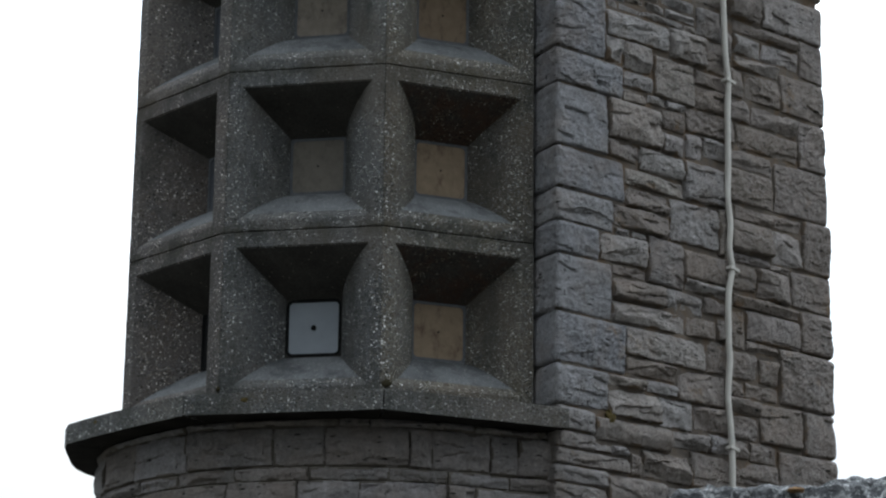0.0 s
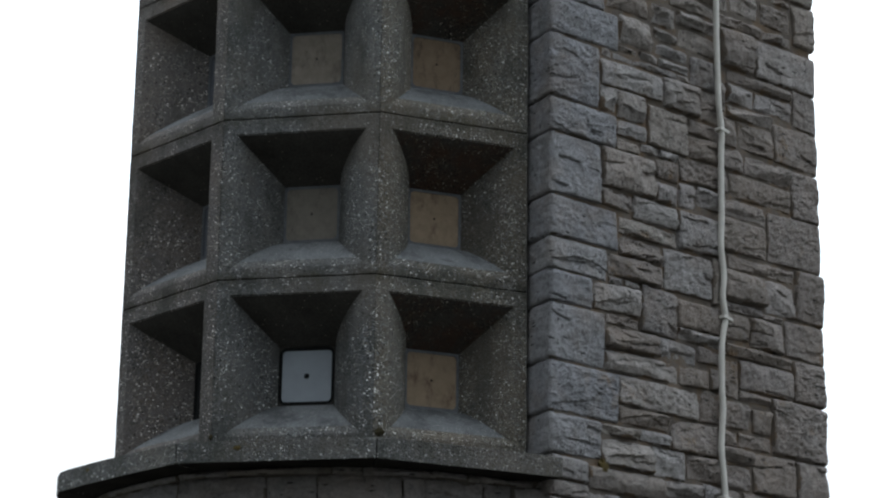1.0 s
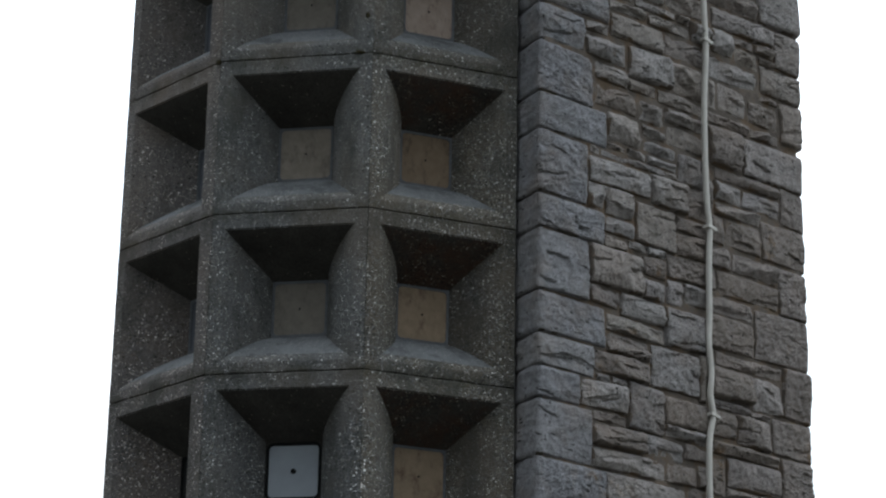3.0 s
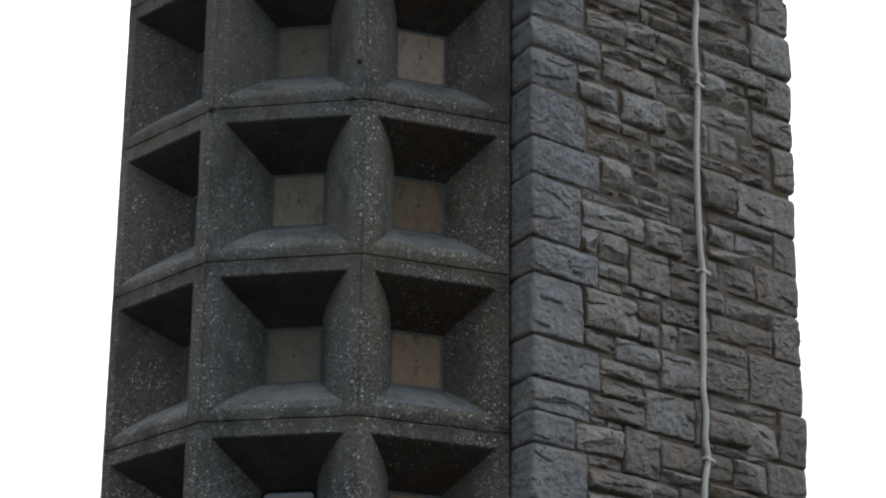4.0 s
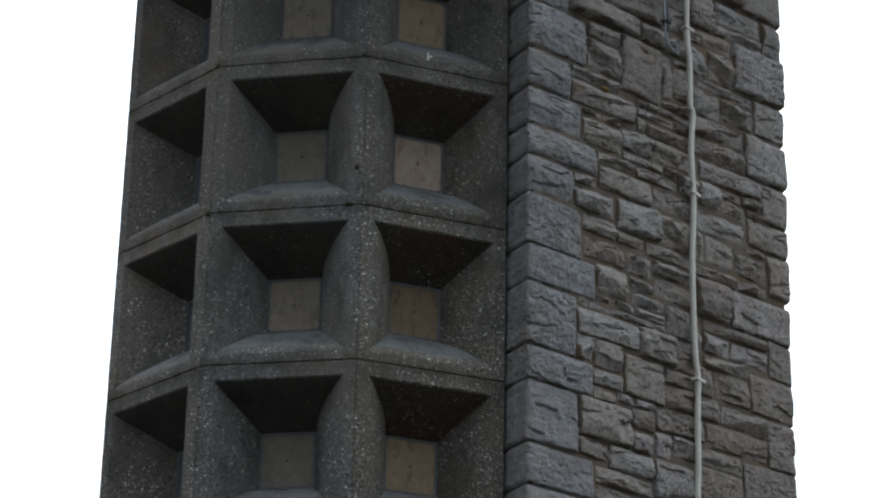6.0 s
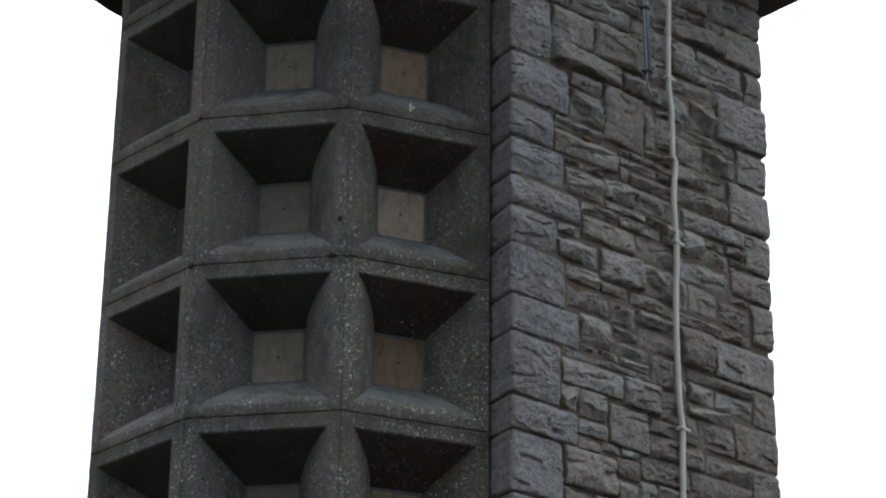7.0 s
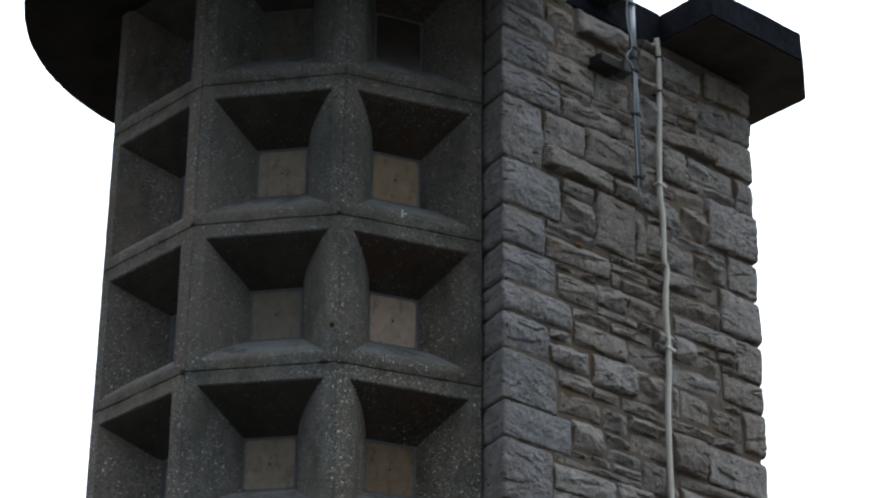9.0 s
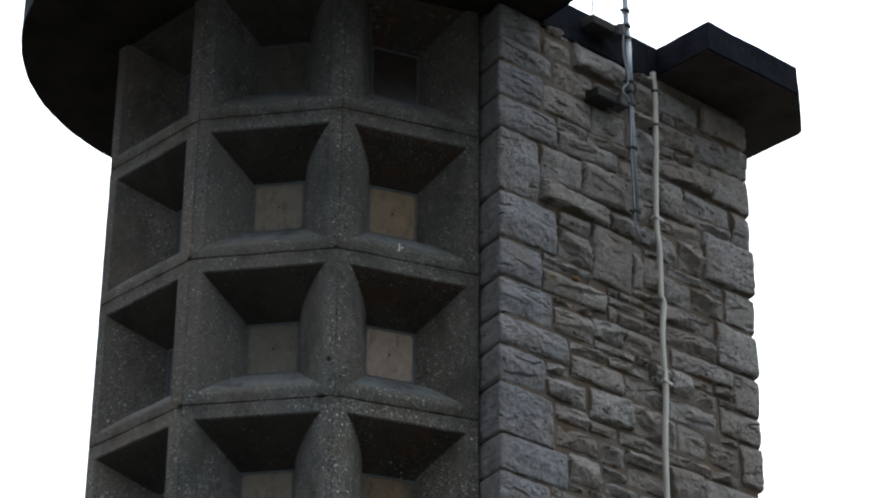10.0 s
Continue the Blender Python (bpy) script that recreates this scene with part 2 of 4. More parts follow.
CAST = make_cast("smooth_shade_toned_cast_concrete")
RUSTY_CAST = make_cast("rust_spotted_shade_toned_concrete", True)
SKIM = make_skim()
AGGREGATE = make_aggregate("exposed_aggregate_concrete")
# The same concrete tinted browner, for the left-hand face.
BROWN_AGGREGATE = make_aggregate("brown_tinted_aggregate_concrete", (1.07, 0.985, 0.955))
WORN_AGGREGATE = make_aggregate("worn_brown_aggregate_concrete", (1.015, 1.0, 0.98), 0.85)
STONE = make_stone("blue_grey_limestone", [(0.0, (0.210, 0.192, 0.184)), (0.2, (0.297, 0.279, 0.273)), (0.4, (0.239, 0.206, 0.177)), (0.6, (0.314, 0.295, 0.287)), (0.8, (0.261, 0.226, 0.200)), (1.0, (0.297, 0.277, 0.275))])
CORNER_STONE = make_stone("pale_blue_grey_limestone", [(0.0, (0.207, 0.205, 0.216)), (0.5, (0.236, 0.234, 0.245)), (1.0, (0.255, 0.247, 0.250))])
BROWN_STONE = make_stone("darker_brown_limestone", [(0.0, (0.184, 0.157, 0.139)), (0.35, (0.226, 0.198, 0.181)), (0.7, (0.199, 0.168, 0.145)), (1.0, (0.243, 0.216, 0.204))], 0.6)
RUSTY_STONE = make_stone("rust_stained_limestone", [(0.0, (0.24, 0.215, 0.19)), (1.0, (0.27, 0.245, 0.225))], 0.555)
# Brown-stained limestone, with some of the ledge's shade put into its tone.
SHADE_TONED_STONE = make_stone("shade_toned_brown_stained_limestone", [(0.0, (0.194, 0.177, 0.165)), (0.3, (0.247, 0.232, 0.228)), (0.6, (0.209, 0.182, 0.162)), (1.0, (0.272, 0.258, 0.261))])
MORTAR = make_mortar()
BROWN_MORTAR = make_plain("plain_brown_mortar", (0.07, 0.06, 0.05), (0.165, 0.144, 0.122), 9, 0.95, 0, 0.006)
LEAD = make_plain("dark_slate_grey_roofing_felt", (0.004, 0.005, 0.008), (0.014, 0.016, 0.023), 9, 0.9, 0, 0.012, 0.06)
# Roof soffits: their shade is put into the colour, deeper for the round slab.
SOFFIT = make_plain("shade_darkened_soffit_concrete", (0.01, 0.008, 0.007), (0.03, 0.024, 0.02), 5, 0.9, 0, 0.002, 0.1)
PALE_SOFFIT = make_plain("less_shaded_soffit_concrete", (0.024, 0.02, 0.017), (0.062, 0.051, 0.043), 5, 0.9, 0, 0.003, 0.15)
# Ledge underside: its deep shade is put into this near-black colour.
UNDERSIDE = make_plain("shade_blackened_ledge_concrete", (0.008, 0.007, 0.006), (0.026, 0.023, 0.02), 8, 0.95, 0, 0.003, 0.1)
GASKET = make_plain("black_rubber_gasket", (0.003, 0.003, 0.003), (0.006, 0.006, 0.006), 40, 0.9)
FRAME_GREY = make_plain("blue_grey_painted_frame", (0.075, 0.079, 0.086), (0.125, 0.131, 0.14), 30, 0.7)
ENAMEL = make_plain("pale_blue_grey_enamel", (0.235, 0.258, 0.282), (0.3, 0.325, 0.35), 7, 0.5)
PLATE_TAN = make_plate("weathered_tan_board", (0.17, 0.145, 0.115), (0.25, 0.215, 0.175), (0.1, 0.085, 0.07))
PLATE_GREY = make_plate("weathered_grey_brown_board", (0.13, 0.115, 0.095), (0.18, 0.16, 0.135), (0.085, 0.075, 0.06))
PLATE_ORANGE = make_plate("weathered_orange_brown_board", (0.2, 0.146, 0.094), (0.268, 0.2, 0.135), (0.1, 0.06, 0.04))
PLATE_BROWN = make_plate("weathered_brown_board", (0.145, 0.102, 0.064), (0.2, 0.145, 0.095), (0.07, 0.05, 0.034))
PLATE_DARK = make_plate("weathered_dark_grey_board", (0.08, 0.073, 0.064), (0.115, 0.105, 0.092), (0.05, 0.045, 0.04))
PLATE_SLATE = make_plate("dull_blue_grey_board", (0.05, 0.055, 0.065), (0.075, 0.082, 0.095), (0.03, 0.032, 0.036))
PLATE_GLOSSY = make_plain("dark_brown_perspex", (0.028, 0.023, 0.02), (0.05, 0.04, 0.034), 12, 0.22, 0, 0.0005, 0.5)
PLATE_PINK = make_plate("weathered_pinkish_board", (0.27, 0.205, 0.165), (0.36, 0.285, 0.235), (0.13, 0.09, 0.07))
CABLE_WHITE = make_plain("grey_white_plastic", (0.45, 0.425, 0.385), (0.57, 0.545, 0.5), 14, 0.5)
WIRE_GREY = make_plain("pale_grey_wire", (0.27, 0.285, 0.31), (0.38, 0.4, 0.43), 30, 0.5)
GALVANISED = make_plain("galvanised_steel", (0.165, 0.185, 0.215), (0.25, 0.275, 0.31), 20, 0.5, 0.6)
BLACK_TIE = make_plain("black_cable_tie", (0.012, 0.012, 0.014), (0.02, 0.02, 0.022), 30, 0.5)
GREY_TIMBER = make_plain("grey_weathered_timber", (0.04, 0.041, 0.042), (0.085, 0.086, 0.088), 22, 0.9)
TIMBER = make_plain("weathered_dark_timber", (0.014, 0.013, 0.012), (0.034, 0.032, 0.03), 25, 0.85)
GRASS = make_plain("dry_grass_and_gravel", (0.034, 0.034, 0.028), (0.068, 0.066, 0.056), 3, 0.95, 0, 0.02)


def make_rock():
    s = Shade("lichened_blue_grey_rock", 0.9)
    col = s.ramp(s.noise(16, 6, 0.7), [(0.3, (0.03, 0.033, 0.038)), (0.65, (0.13, 0.132, 0.138))])
    pale = s.ramp(s.noise(34, 7, 0.75), [(0.52, 0.0), (0.58, 0.9)])
    col = s.mix(pale, col, (0.42, 0.43, 0.43))
    orange = s.ramp(s.noise(8.5, 4, 0.6), [(0.64, 0.0), (0.69, 0.9)])
    col = s.mix(orange, col, (0.32, 0.15, 0.04))
    crack = s.ramp(s.noise(22, 7, 0.75), [(0.3, 1.0), (0.4, 0.0)])
    col = s.mix(s.math("MULTIPLY", crack, 0.8), col, (0.012, 0.013, 0.015))
    return s.done(col, (s.noise(60, 6, 0.7), 0.014, 1.0), (s.noise(20, 6, 0.7), 0.02, 0.7))


ROCK = make_rock()
MOSS = make_plain("yellow_brown_lichen", (0.05, 0.037, 0.012), (0.1, 0.072, 0.022), 60, 0.95, 0, 0.004)
DARK_MOSS = make_plain("dark_olive_moss", (0.018, 0.016, 0.007), (0.05, 0.04, 0.018), 80, 0.95, 0, 0.004)
RUSTY_LICHEN = make_plain("rusty_brown_lichen", (0.07, 0.045, 0.018), (0.17, 0.095, 0.035), 70, 0.95, 0, 0.004)
ORANGE_LICHEN = make_plain("orange_lichen", (0.12, 0.07, 0.03), (0.3, 0.17, 0.08), 70, 0.95, 0, 0.004)
CHALK = make_plain("white_streak", (0.5, 0.5, 0.48), (0.62, 0.62, 0.6), 60, 0.9)

# ---------------------------------------------------------------- building helpers


def part(name, bm, material, parent=None, label="", smooth=False):
    """Links a bmesh as one mesh object, under a thing or a part where one is given."""
    me = bpy.data.meshes.new(name)
    bmesh.ops.recalc_face_normals(bm, faces=bm.faces)
    bm.to_mesh(me)
    bm.free()
    for m in material if isinstance(material, (list, tuple)) else [material]:
        me.materials.append(m)
    if smooth:
        for p in me.polygons:
            p.use_smooth = True
    ob = new(name, me)
    if parent:
        ob.parent = parent
    if label:
        ob["label"] = label
    return ob


def prism(bm, plan, z0, z1, bevel=0.0):
    """A solid upright prism over a plan outline."""
    lo = [bm.verts.new((x, y, z0)) for x, y in plan]
    hi = [bm.verts.new((x, y, z1)) for x, y in plan]
    n = len(plan)
    made = [bm.faces.new(lo[::-1]), bm.faces.new(hi)]
    for k in range(n):
        made.append(bm.faces.new((lo[k], lo[(k + 1) % n], hi[(k + 1) % n], hi[k])))
    if bevel:
        edges = {e for f in made for e in f.edges}
        bmesh.ops.bevel(bm, geom=list(edges), offset=bevel, segments=2, affect="EDGES", profile=0.5)
    return made


def box(bm, x0, x1, y0, y1, z0, z1, bevel=0.0):
    prism(bm, [(x0, y0), (x1, y0), (x1, y1), (x0, y1)], z0, z1, bevel)


def tube(bm, points, radius, sides=10):
    """A round tube along points."""
    rings = []
    for k, p in enumerate(points):
        a, b = Vector(points[max(k - 1, 0)]), Vector(points[min(k + 1, len(points) - 1)])
        d = (b - a).normalized()
        side = d.cross(Vector((0.31, 0.95, 0.05))).normalized()
        up = side.cross(d)
        rings.append([bm.verts.new(Vector(p) + radius * (math.cos(q) * side + math.sin(q) * up)) for q in [2 * math.pi * i / sides for i in range(sides)]])
    for r0, r1 in zip(rings, rings[1:]):
        for i in range(sides):
            bm.faces.new((r0[i], r0[(i + 1) % sides], r1[(i + 1) % sides], r1[i]))
    bm.faces.new(rings[0])
    bm.faces.new(rings[-1])


def empty(name, m, label, category, kind="", group=""):
    ob = new(name)
    ob.matrix_basis = m
    return tagged(ob, label, category, group, kind)


# ---------------------------------------------------------------- plan of the tower
CENTRE = Vector((-0.307, 9.093))     # axis of the ten-sided drum
SIDE, APOTHEM = 0.572, 0.880
ROW_H, ROWS_UP = 0.6, 6
DRUM_Z = EYE + 1.772                 # underside of the lowest panels
SOFFIT_Z = EYE + 5.345
CORNER = Vector((0.3976, 8.2845))    # quoin corner of the stone wall
WALL_TURN = 40.0
WALL_LEN = 1.43
ALONG = Vector((math.cos(radians(WALL_TURN)), math.sin(radians(WALL_TURN))))
OUT = Vector((ALONG.y, -ALONG.x))
WALL = pose(CORNER.x, CORNER.y, 0, 0, 0, WALL_TURN)   # local x along the wall, -y outwards


def on_wall(u, out=0.0):
    p = CORNER + u * ALONG + out * OUT
    return p.x, p.y


# ---------------------------------------------------------------- ground
bm = bmesh.new()
R = 900
prism(bm, [(-R, -R), (R, -R), (R, R), (-R, R)], -0.5, 0.0)
tagged(part("ground", bm, GRASS), "dark rough earth and grass round the tower", "ground", kind="structure")

# ---------------------------------------------------------------- drum of coffered concrete panels
FACETS = [-84, -48, -12, 24, 60, -120, -156]   # headings of the faces, one panel wide each
SET_ASKEW = {24: -2.4}               # this face stands a little proud of the regular figure at its far end
ROW_FEET = (0.0, 0.6, 1.195, 1.79, 2.391, 2.995, 3.64)  # the rows are not all equally high
CURVED = {-12: (False, True), 24: (True, False)}
RIGHT_RAIL = {-48: 0.074}             # the coffers of this face sit off centre
RAIL, TOP_RAIL, LOW_RAIL, DEPTH = 0.052, 0.061, 0.05, 0.18
WIN_W, WIN_H, WIN_Z, WIN_SHIFT = 0.207, 0.213, 0.290, 0.036
GAP, SEAM = 0.001, 0.0004


def panel_mesh(curved, seed, right_rail):
    """One precast panel: local x along the face, -y outwards, z up from its foot. A splayed coffer leads to a small window."""
    bm = bmesh.new()
    w, h = SIDE / 2 - SEAM, ROW_H
    tan = math.tan(radians(18))
    steps, k_side = 8, 40
    rings = []
    off = Vector((seed * 7.3, seed * 3.1, 0))

    def ring(x0, x1, z0, z1, y, worn=0.0):
        line = []
        corners = ((x0, z0), (x1, z0), (x1, z1), (x0, z1))
        for (ax, az), (bx, bz) in zip(corners, corners[1:] + corners[:1]):
            for i in range(k_side):
                t = i / k_side
                x, z = ax + (bx - ax) * t, az + (bz - az) * t
                q = Vector((x, 0, z))
                d = worn * (noise.noise(q * 9 + off) + 0.8 * noise.noise(q * 31 + off))
                if worn > 0.0025 and noise.noise(q * 38 + off) + 0.6 * noise.noise(q * 11 - off) > 0.33:
                    d = math.copysign(0.006, (az + bz) * 0.5 - h / 2) * -1.0 if abs(az - bz) < 1e-9 else d   # chipped arris
                nx, nz = (0, 1) if abs(az - bz) < 1e-9 else (1, 0)
                line.append(bm.verts.new((x + d * nx, y + 0.4 * worn * noise.noise(q * 14 - off), z + d * nz)))
        rings.append(line)

    back = 0.215
    ring(-w + back * tan, w - back * tan, GAP, h - GAP, back)
    ring(-w + 0.006 * tan, w - 0.006 * tan, GAP, h - GAP, 0.004, 0.0003)
    ring(-w + 0.001, w - 0.001, GAP + 0.0025, h - GAP - 0.0025, 0.0, 0.003)
    zc, wx = WIN_Z, WIN_SHIFT if right_rail > RAIL else 0.0
    f0, f1 = LOW_RAIL, h - TOP_RAIL
    left, right = -(w - RAIL), w - right_rail
    for k in range(steps + 1):
        t = k / steps
        lat = [1 - (1 - t) ** 1.45 if c else t for c in curved]
        soft = 0.005 if k == 0 else 0.0
        x0 = left + (wx - WIN_W / 2 - left) * lat[0] - soft
        x1 = right + (wx + WIN_W / 2 - right) * lat[1] + soft
        z0 = f0 + (zc - WIN_H / 2 - f0) * (1 - (1 - t) ** 1.25) - 2.2 * soft
        z1 = f1 + (zc + WIN_H / 2 - f1) * t + soft
        ring(x0, x1, z0, z1, DEPTH * t if k else 0.0, 0.0016 if k < steps - 1 else 0.0004)
        if k == 0:
            ring(x0 + 0.005, x1 - 0.005, z0 + 0.011, z1 - 0.005, 0.005, 0.0014)
    ring(wx - WIN_W / 2, wx + WIN_W / 2, zc - WIN_H / 2, zc + WIN_H / 2, back)
    n = 4 * k_side
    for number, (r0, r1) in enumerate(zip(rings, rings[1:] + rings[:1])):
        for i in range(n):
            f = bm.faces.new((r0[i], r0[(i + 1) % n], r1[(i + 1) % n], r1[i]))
            # coffer ceilings take the smooth cast finish, with shade in its colour
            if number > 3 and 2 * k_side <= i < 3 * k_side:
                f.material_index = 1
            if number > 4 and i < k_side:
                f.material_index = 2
    return bm


def rounded(w, h, r, n=5):
    pts = []
    for cx, cz, a0 in ((w - r, h - r, 0), (-w + r, h - r, 90), (-w + r, -h + r, 180), (w - r, -h + r, 270)):
        for k in range(n + 1):
            a = radians(a0 + 90 * k / n)
            pts.append((cx + r * math.cos(a), cz + r * math.sin(a)))
    return pts


def upright_plate(bm, outline, y0, y1, zc, inner=None):
    """A plate standing in the x-z plane, with a hole where inner is given."""
    n = len(outline)
    rings = [[bm.verts.new((x, y, zc + z)) for x, z in o] for o, y in ((outline, y0), (outline, y1))]
    if inner:
        rings = [[bm.verts.new((x, y, zc + z)) for x, z in o] for o, y in ((outline, y1), (outline, y0), (inner, y0), (inner, y1))]
        pairs = list(zip(rings, rings[1:] + rings[:1]))
    else:
        bm.faces.new(rings[0])
        bm.faces.new(rings[1])
        pairs = [(rings[0], rings[1])]
    for a, b in pairs:
        for i in range(n):
            bm.faces.new((a[i], a[(i + 1) % n], b[(i + 1) % n], b[i]))


drum = empty("coffered_drum", pose(CENTRE.x, CENTRE.y, DRUM_Z), "ten-sided tower drum of grey exposed aggregate concrete panels with splayed coffers", "tower", "structure")
panel_data = {}
plate_of = {-12: [ENAMEL, PLATE_GREY, PLATE_TAN, PLATE_GREY, PLATE_TAN, PLATE_DARK],
            24: [PLATE_ORANGE, PLATE_ORANGE, PLATE_BROWN, PLATE_PINK, PLATE_ORANGE, PLATE_GLOSSY]}
for heading in FACETS:
    curved = CURVED.get(heading, (False, False))
    for row in range(ROWS_UP):
        a = radians(heading)
        m = pose(APOTHEM * math.sin(a), -APOTHEM * math.cos(a), ROW_FEET[row], 0, 0, heading)
        turn = SET_ASKEW.get(heading, 0.0)
        m = m @ pose(-SIDE / 2, 0, 0, 0, 0, turn) @ pose(SIDE / 2, 0, 0) @ Matrix.Diagonal((1, 1, (ROW_FEET[row + 1] - ROW_FEET[row]) / ROW_H, 1))
        key = (curved, (row + heading // 12) % 3, RIGHT_RAIL.get(heading, RAIL))   # three castings of each kind
        if key not in panel_data:
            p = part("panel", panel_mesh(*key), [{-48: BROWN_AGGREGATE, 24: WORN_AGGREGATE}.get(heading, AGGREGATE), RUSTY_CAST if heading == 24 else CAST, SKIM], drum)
            panel_data[key] = p.data
        else:
            p = new("panel", panel_data[key])
            p.parent = drum
        p.matrix_basis = m
        if heading not in (-48, -12, 24):
            continue
        plate = plate_of.get(heading, [GASKET] + [PLATE_SLATE] * 5)[row]
        zc = WIN_Z
        bm = bmesh.new()
        white = plate is ENAMEL
        hw, hh = WIN_W / 2 - 0.001, WIN_H / 2 - 0.001
        edge = 0.0125 if white else 0.0085
        upright_plate(bm, rounded(hw - 0.002, hh - 0.002, 0.026) if white else rounded(hw, hh, 0.004), DEPTH + 0.002, DEPTH + 0.03, zc, rounded(hw - edge, hh - edge, 0.016))
        black = white or plate is GASKET
        part("gasket" if black else "frame", bm, GASKET if black else FRAME_GREY, p, "black rubber gasket" if black else "blue-grey painted frame")
        if white:
            bm = bmesh.new()
            upright_plate(bm, rounded(hw, hh, 0.002), DEPTH + 0.004, DEPTH + 0.03, zc, rounded(hw - 0.004, hh - 0.004, 0.026))
            part("surround", bm, CAST, p, "grey cement bedding")
        bm = bmesh.new()
        upright_plate(bm, rounded(hw - edge - 0.0005, hh - edge - 0.0005, 0.0155), DEPTH + 0.005, DEPTH + 0.028, zc)
        part("cover_plate", bm, plate, p, {ENAMEL: "pale blue-grey cover plate", GASKET: "dark cover plate", PLATE_SLATE: "dull blue-grey board", PLATE_GLOSSY: "glossy dark brown perspex"}.get(plate, "weathered brown board"))
        bm = bmesh.new()
        upright_plate(bm, rounded(0.0095 if white else 0.0038, 0.0095 if white else 0.0038, 0.009 if white else 0.0036, 4), DEPTH + (0.002 if white else 0.0035), DEPTH + 0.02, zc)
        part("bolt", bm, GASKET, p, "small dark bolt in the plate's middle")
        if heading in RIGHT_RAIL:
            for piece in p.children:
                piece.location.x = WIN_SHIFT
# pointing in the upright joints between the faces
for heading in (-66, -30, 6):
    bm = bmesh.new()
    far = APOTHEM / math.cos(radians(18))
    box(bm, -0.0022, 0.0022, -far + 0.0022, -far + 0.03, 0.01, ROW_FEET[-1] - 0.01)
    pointing = part("pointing", bm, CAST, drum, "grey cement pointing")
    pointing.matrix_basis = pose(0, 0, 0, 0, 0, heading)
# core behind the panels
bm = bmesh.new()
prism(bm, [(0.66 * math.cos(radians(36 * k)), 0.66 * math.sin(radians(36 * k))) for k in range(10)], 0.02, ROW_H * ROWS_UP - 0.04)
part("core", bm, GASKET, drum, "dark inner core")

# ---------------------------------------------------------------- ledge under the drum
ledge = empty("ledge", pose(CENTRE.x, CENTRE.y, DRUM_Z), "projecting ledge of grey exposed aggregate concrete under the drum", "ledge", "structure")


BACK_CORNERS = [(-67.0, 1.133), (-92.0, 1.072), (-104.0, 1.03), (-140.0, 1.0)]   # heading and radius where it turns in behind


def ledge_point(deg):
    """Ten-sided outline with softened corners in front, closer to round behind."""
    a = radians(deg)
    for (d0, r0), (d1, r1) in zip(BACK_CORNERS, BACK_CORNERS[1:]):
        if d1 <= deg < d0:
            p, q = (Vector((r * math.sin(radians(d)), -r * math.cos(radians(d)))) for d, r in ((d0, r0), (d1, r1)))
            return tuple(p.lerp(q, (d0 - deg) / (d0 - d1)))
    off = (deg + 48 + 18 + 360) % 36 - 18      # degrees from the middle of a side
    rad = 0.82 * 1.074 / math.cos(radians(off)) + 0.18 * 1.095
    return rad * math.sin(a), -rad * math.cos(a)


for heading in (-120, -84, -48, -12, 24):
    outer = [ledge_point(heading - 17.9 + 35.8 * k / 8) for k in range(9)]
    inner = [(0.66 * math.sin(radians(heading + q)), -0.66 * math.cos(radians(heading + q))) for q in (17.9, -17.9)]
    bm = bmesh.new()
    prism(bm, outer + inner, -0.092, -0.02, 0.005)
    bm.normal_update()
    # faces turned downwards are coloured near black for the ledge's shade
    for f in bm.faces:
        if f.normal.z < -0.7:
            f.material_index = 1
    for v in bm.verts:
        q = v.co * 1.0
        v.co.z += 0.0025 * noise.noise(q * 7) + 0.0015 * noise.noise(q * 23)
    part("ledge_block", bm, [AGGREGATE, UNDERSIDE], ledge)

# ---------------------------------------------------------------- stone walls


def smooth_step(t):
    t = max(0.0, min(1.0, t))
    return t * t * (3 - 2 * t)


def swell(t):
    """From 0 at the edge to 1 inside, like a quarter of an ellipse."""
    t = 1.0 - max(0.0, min(1.0, t))
    return math.sqrt(1.0 - t ** 2.2)


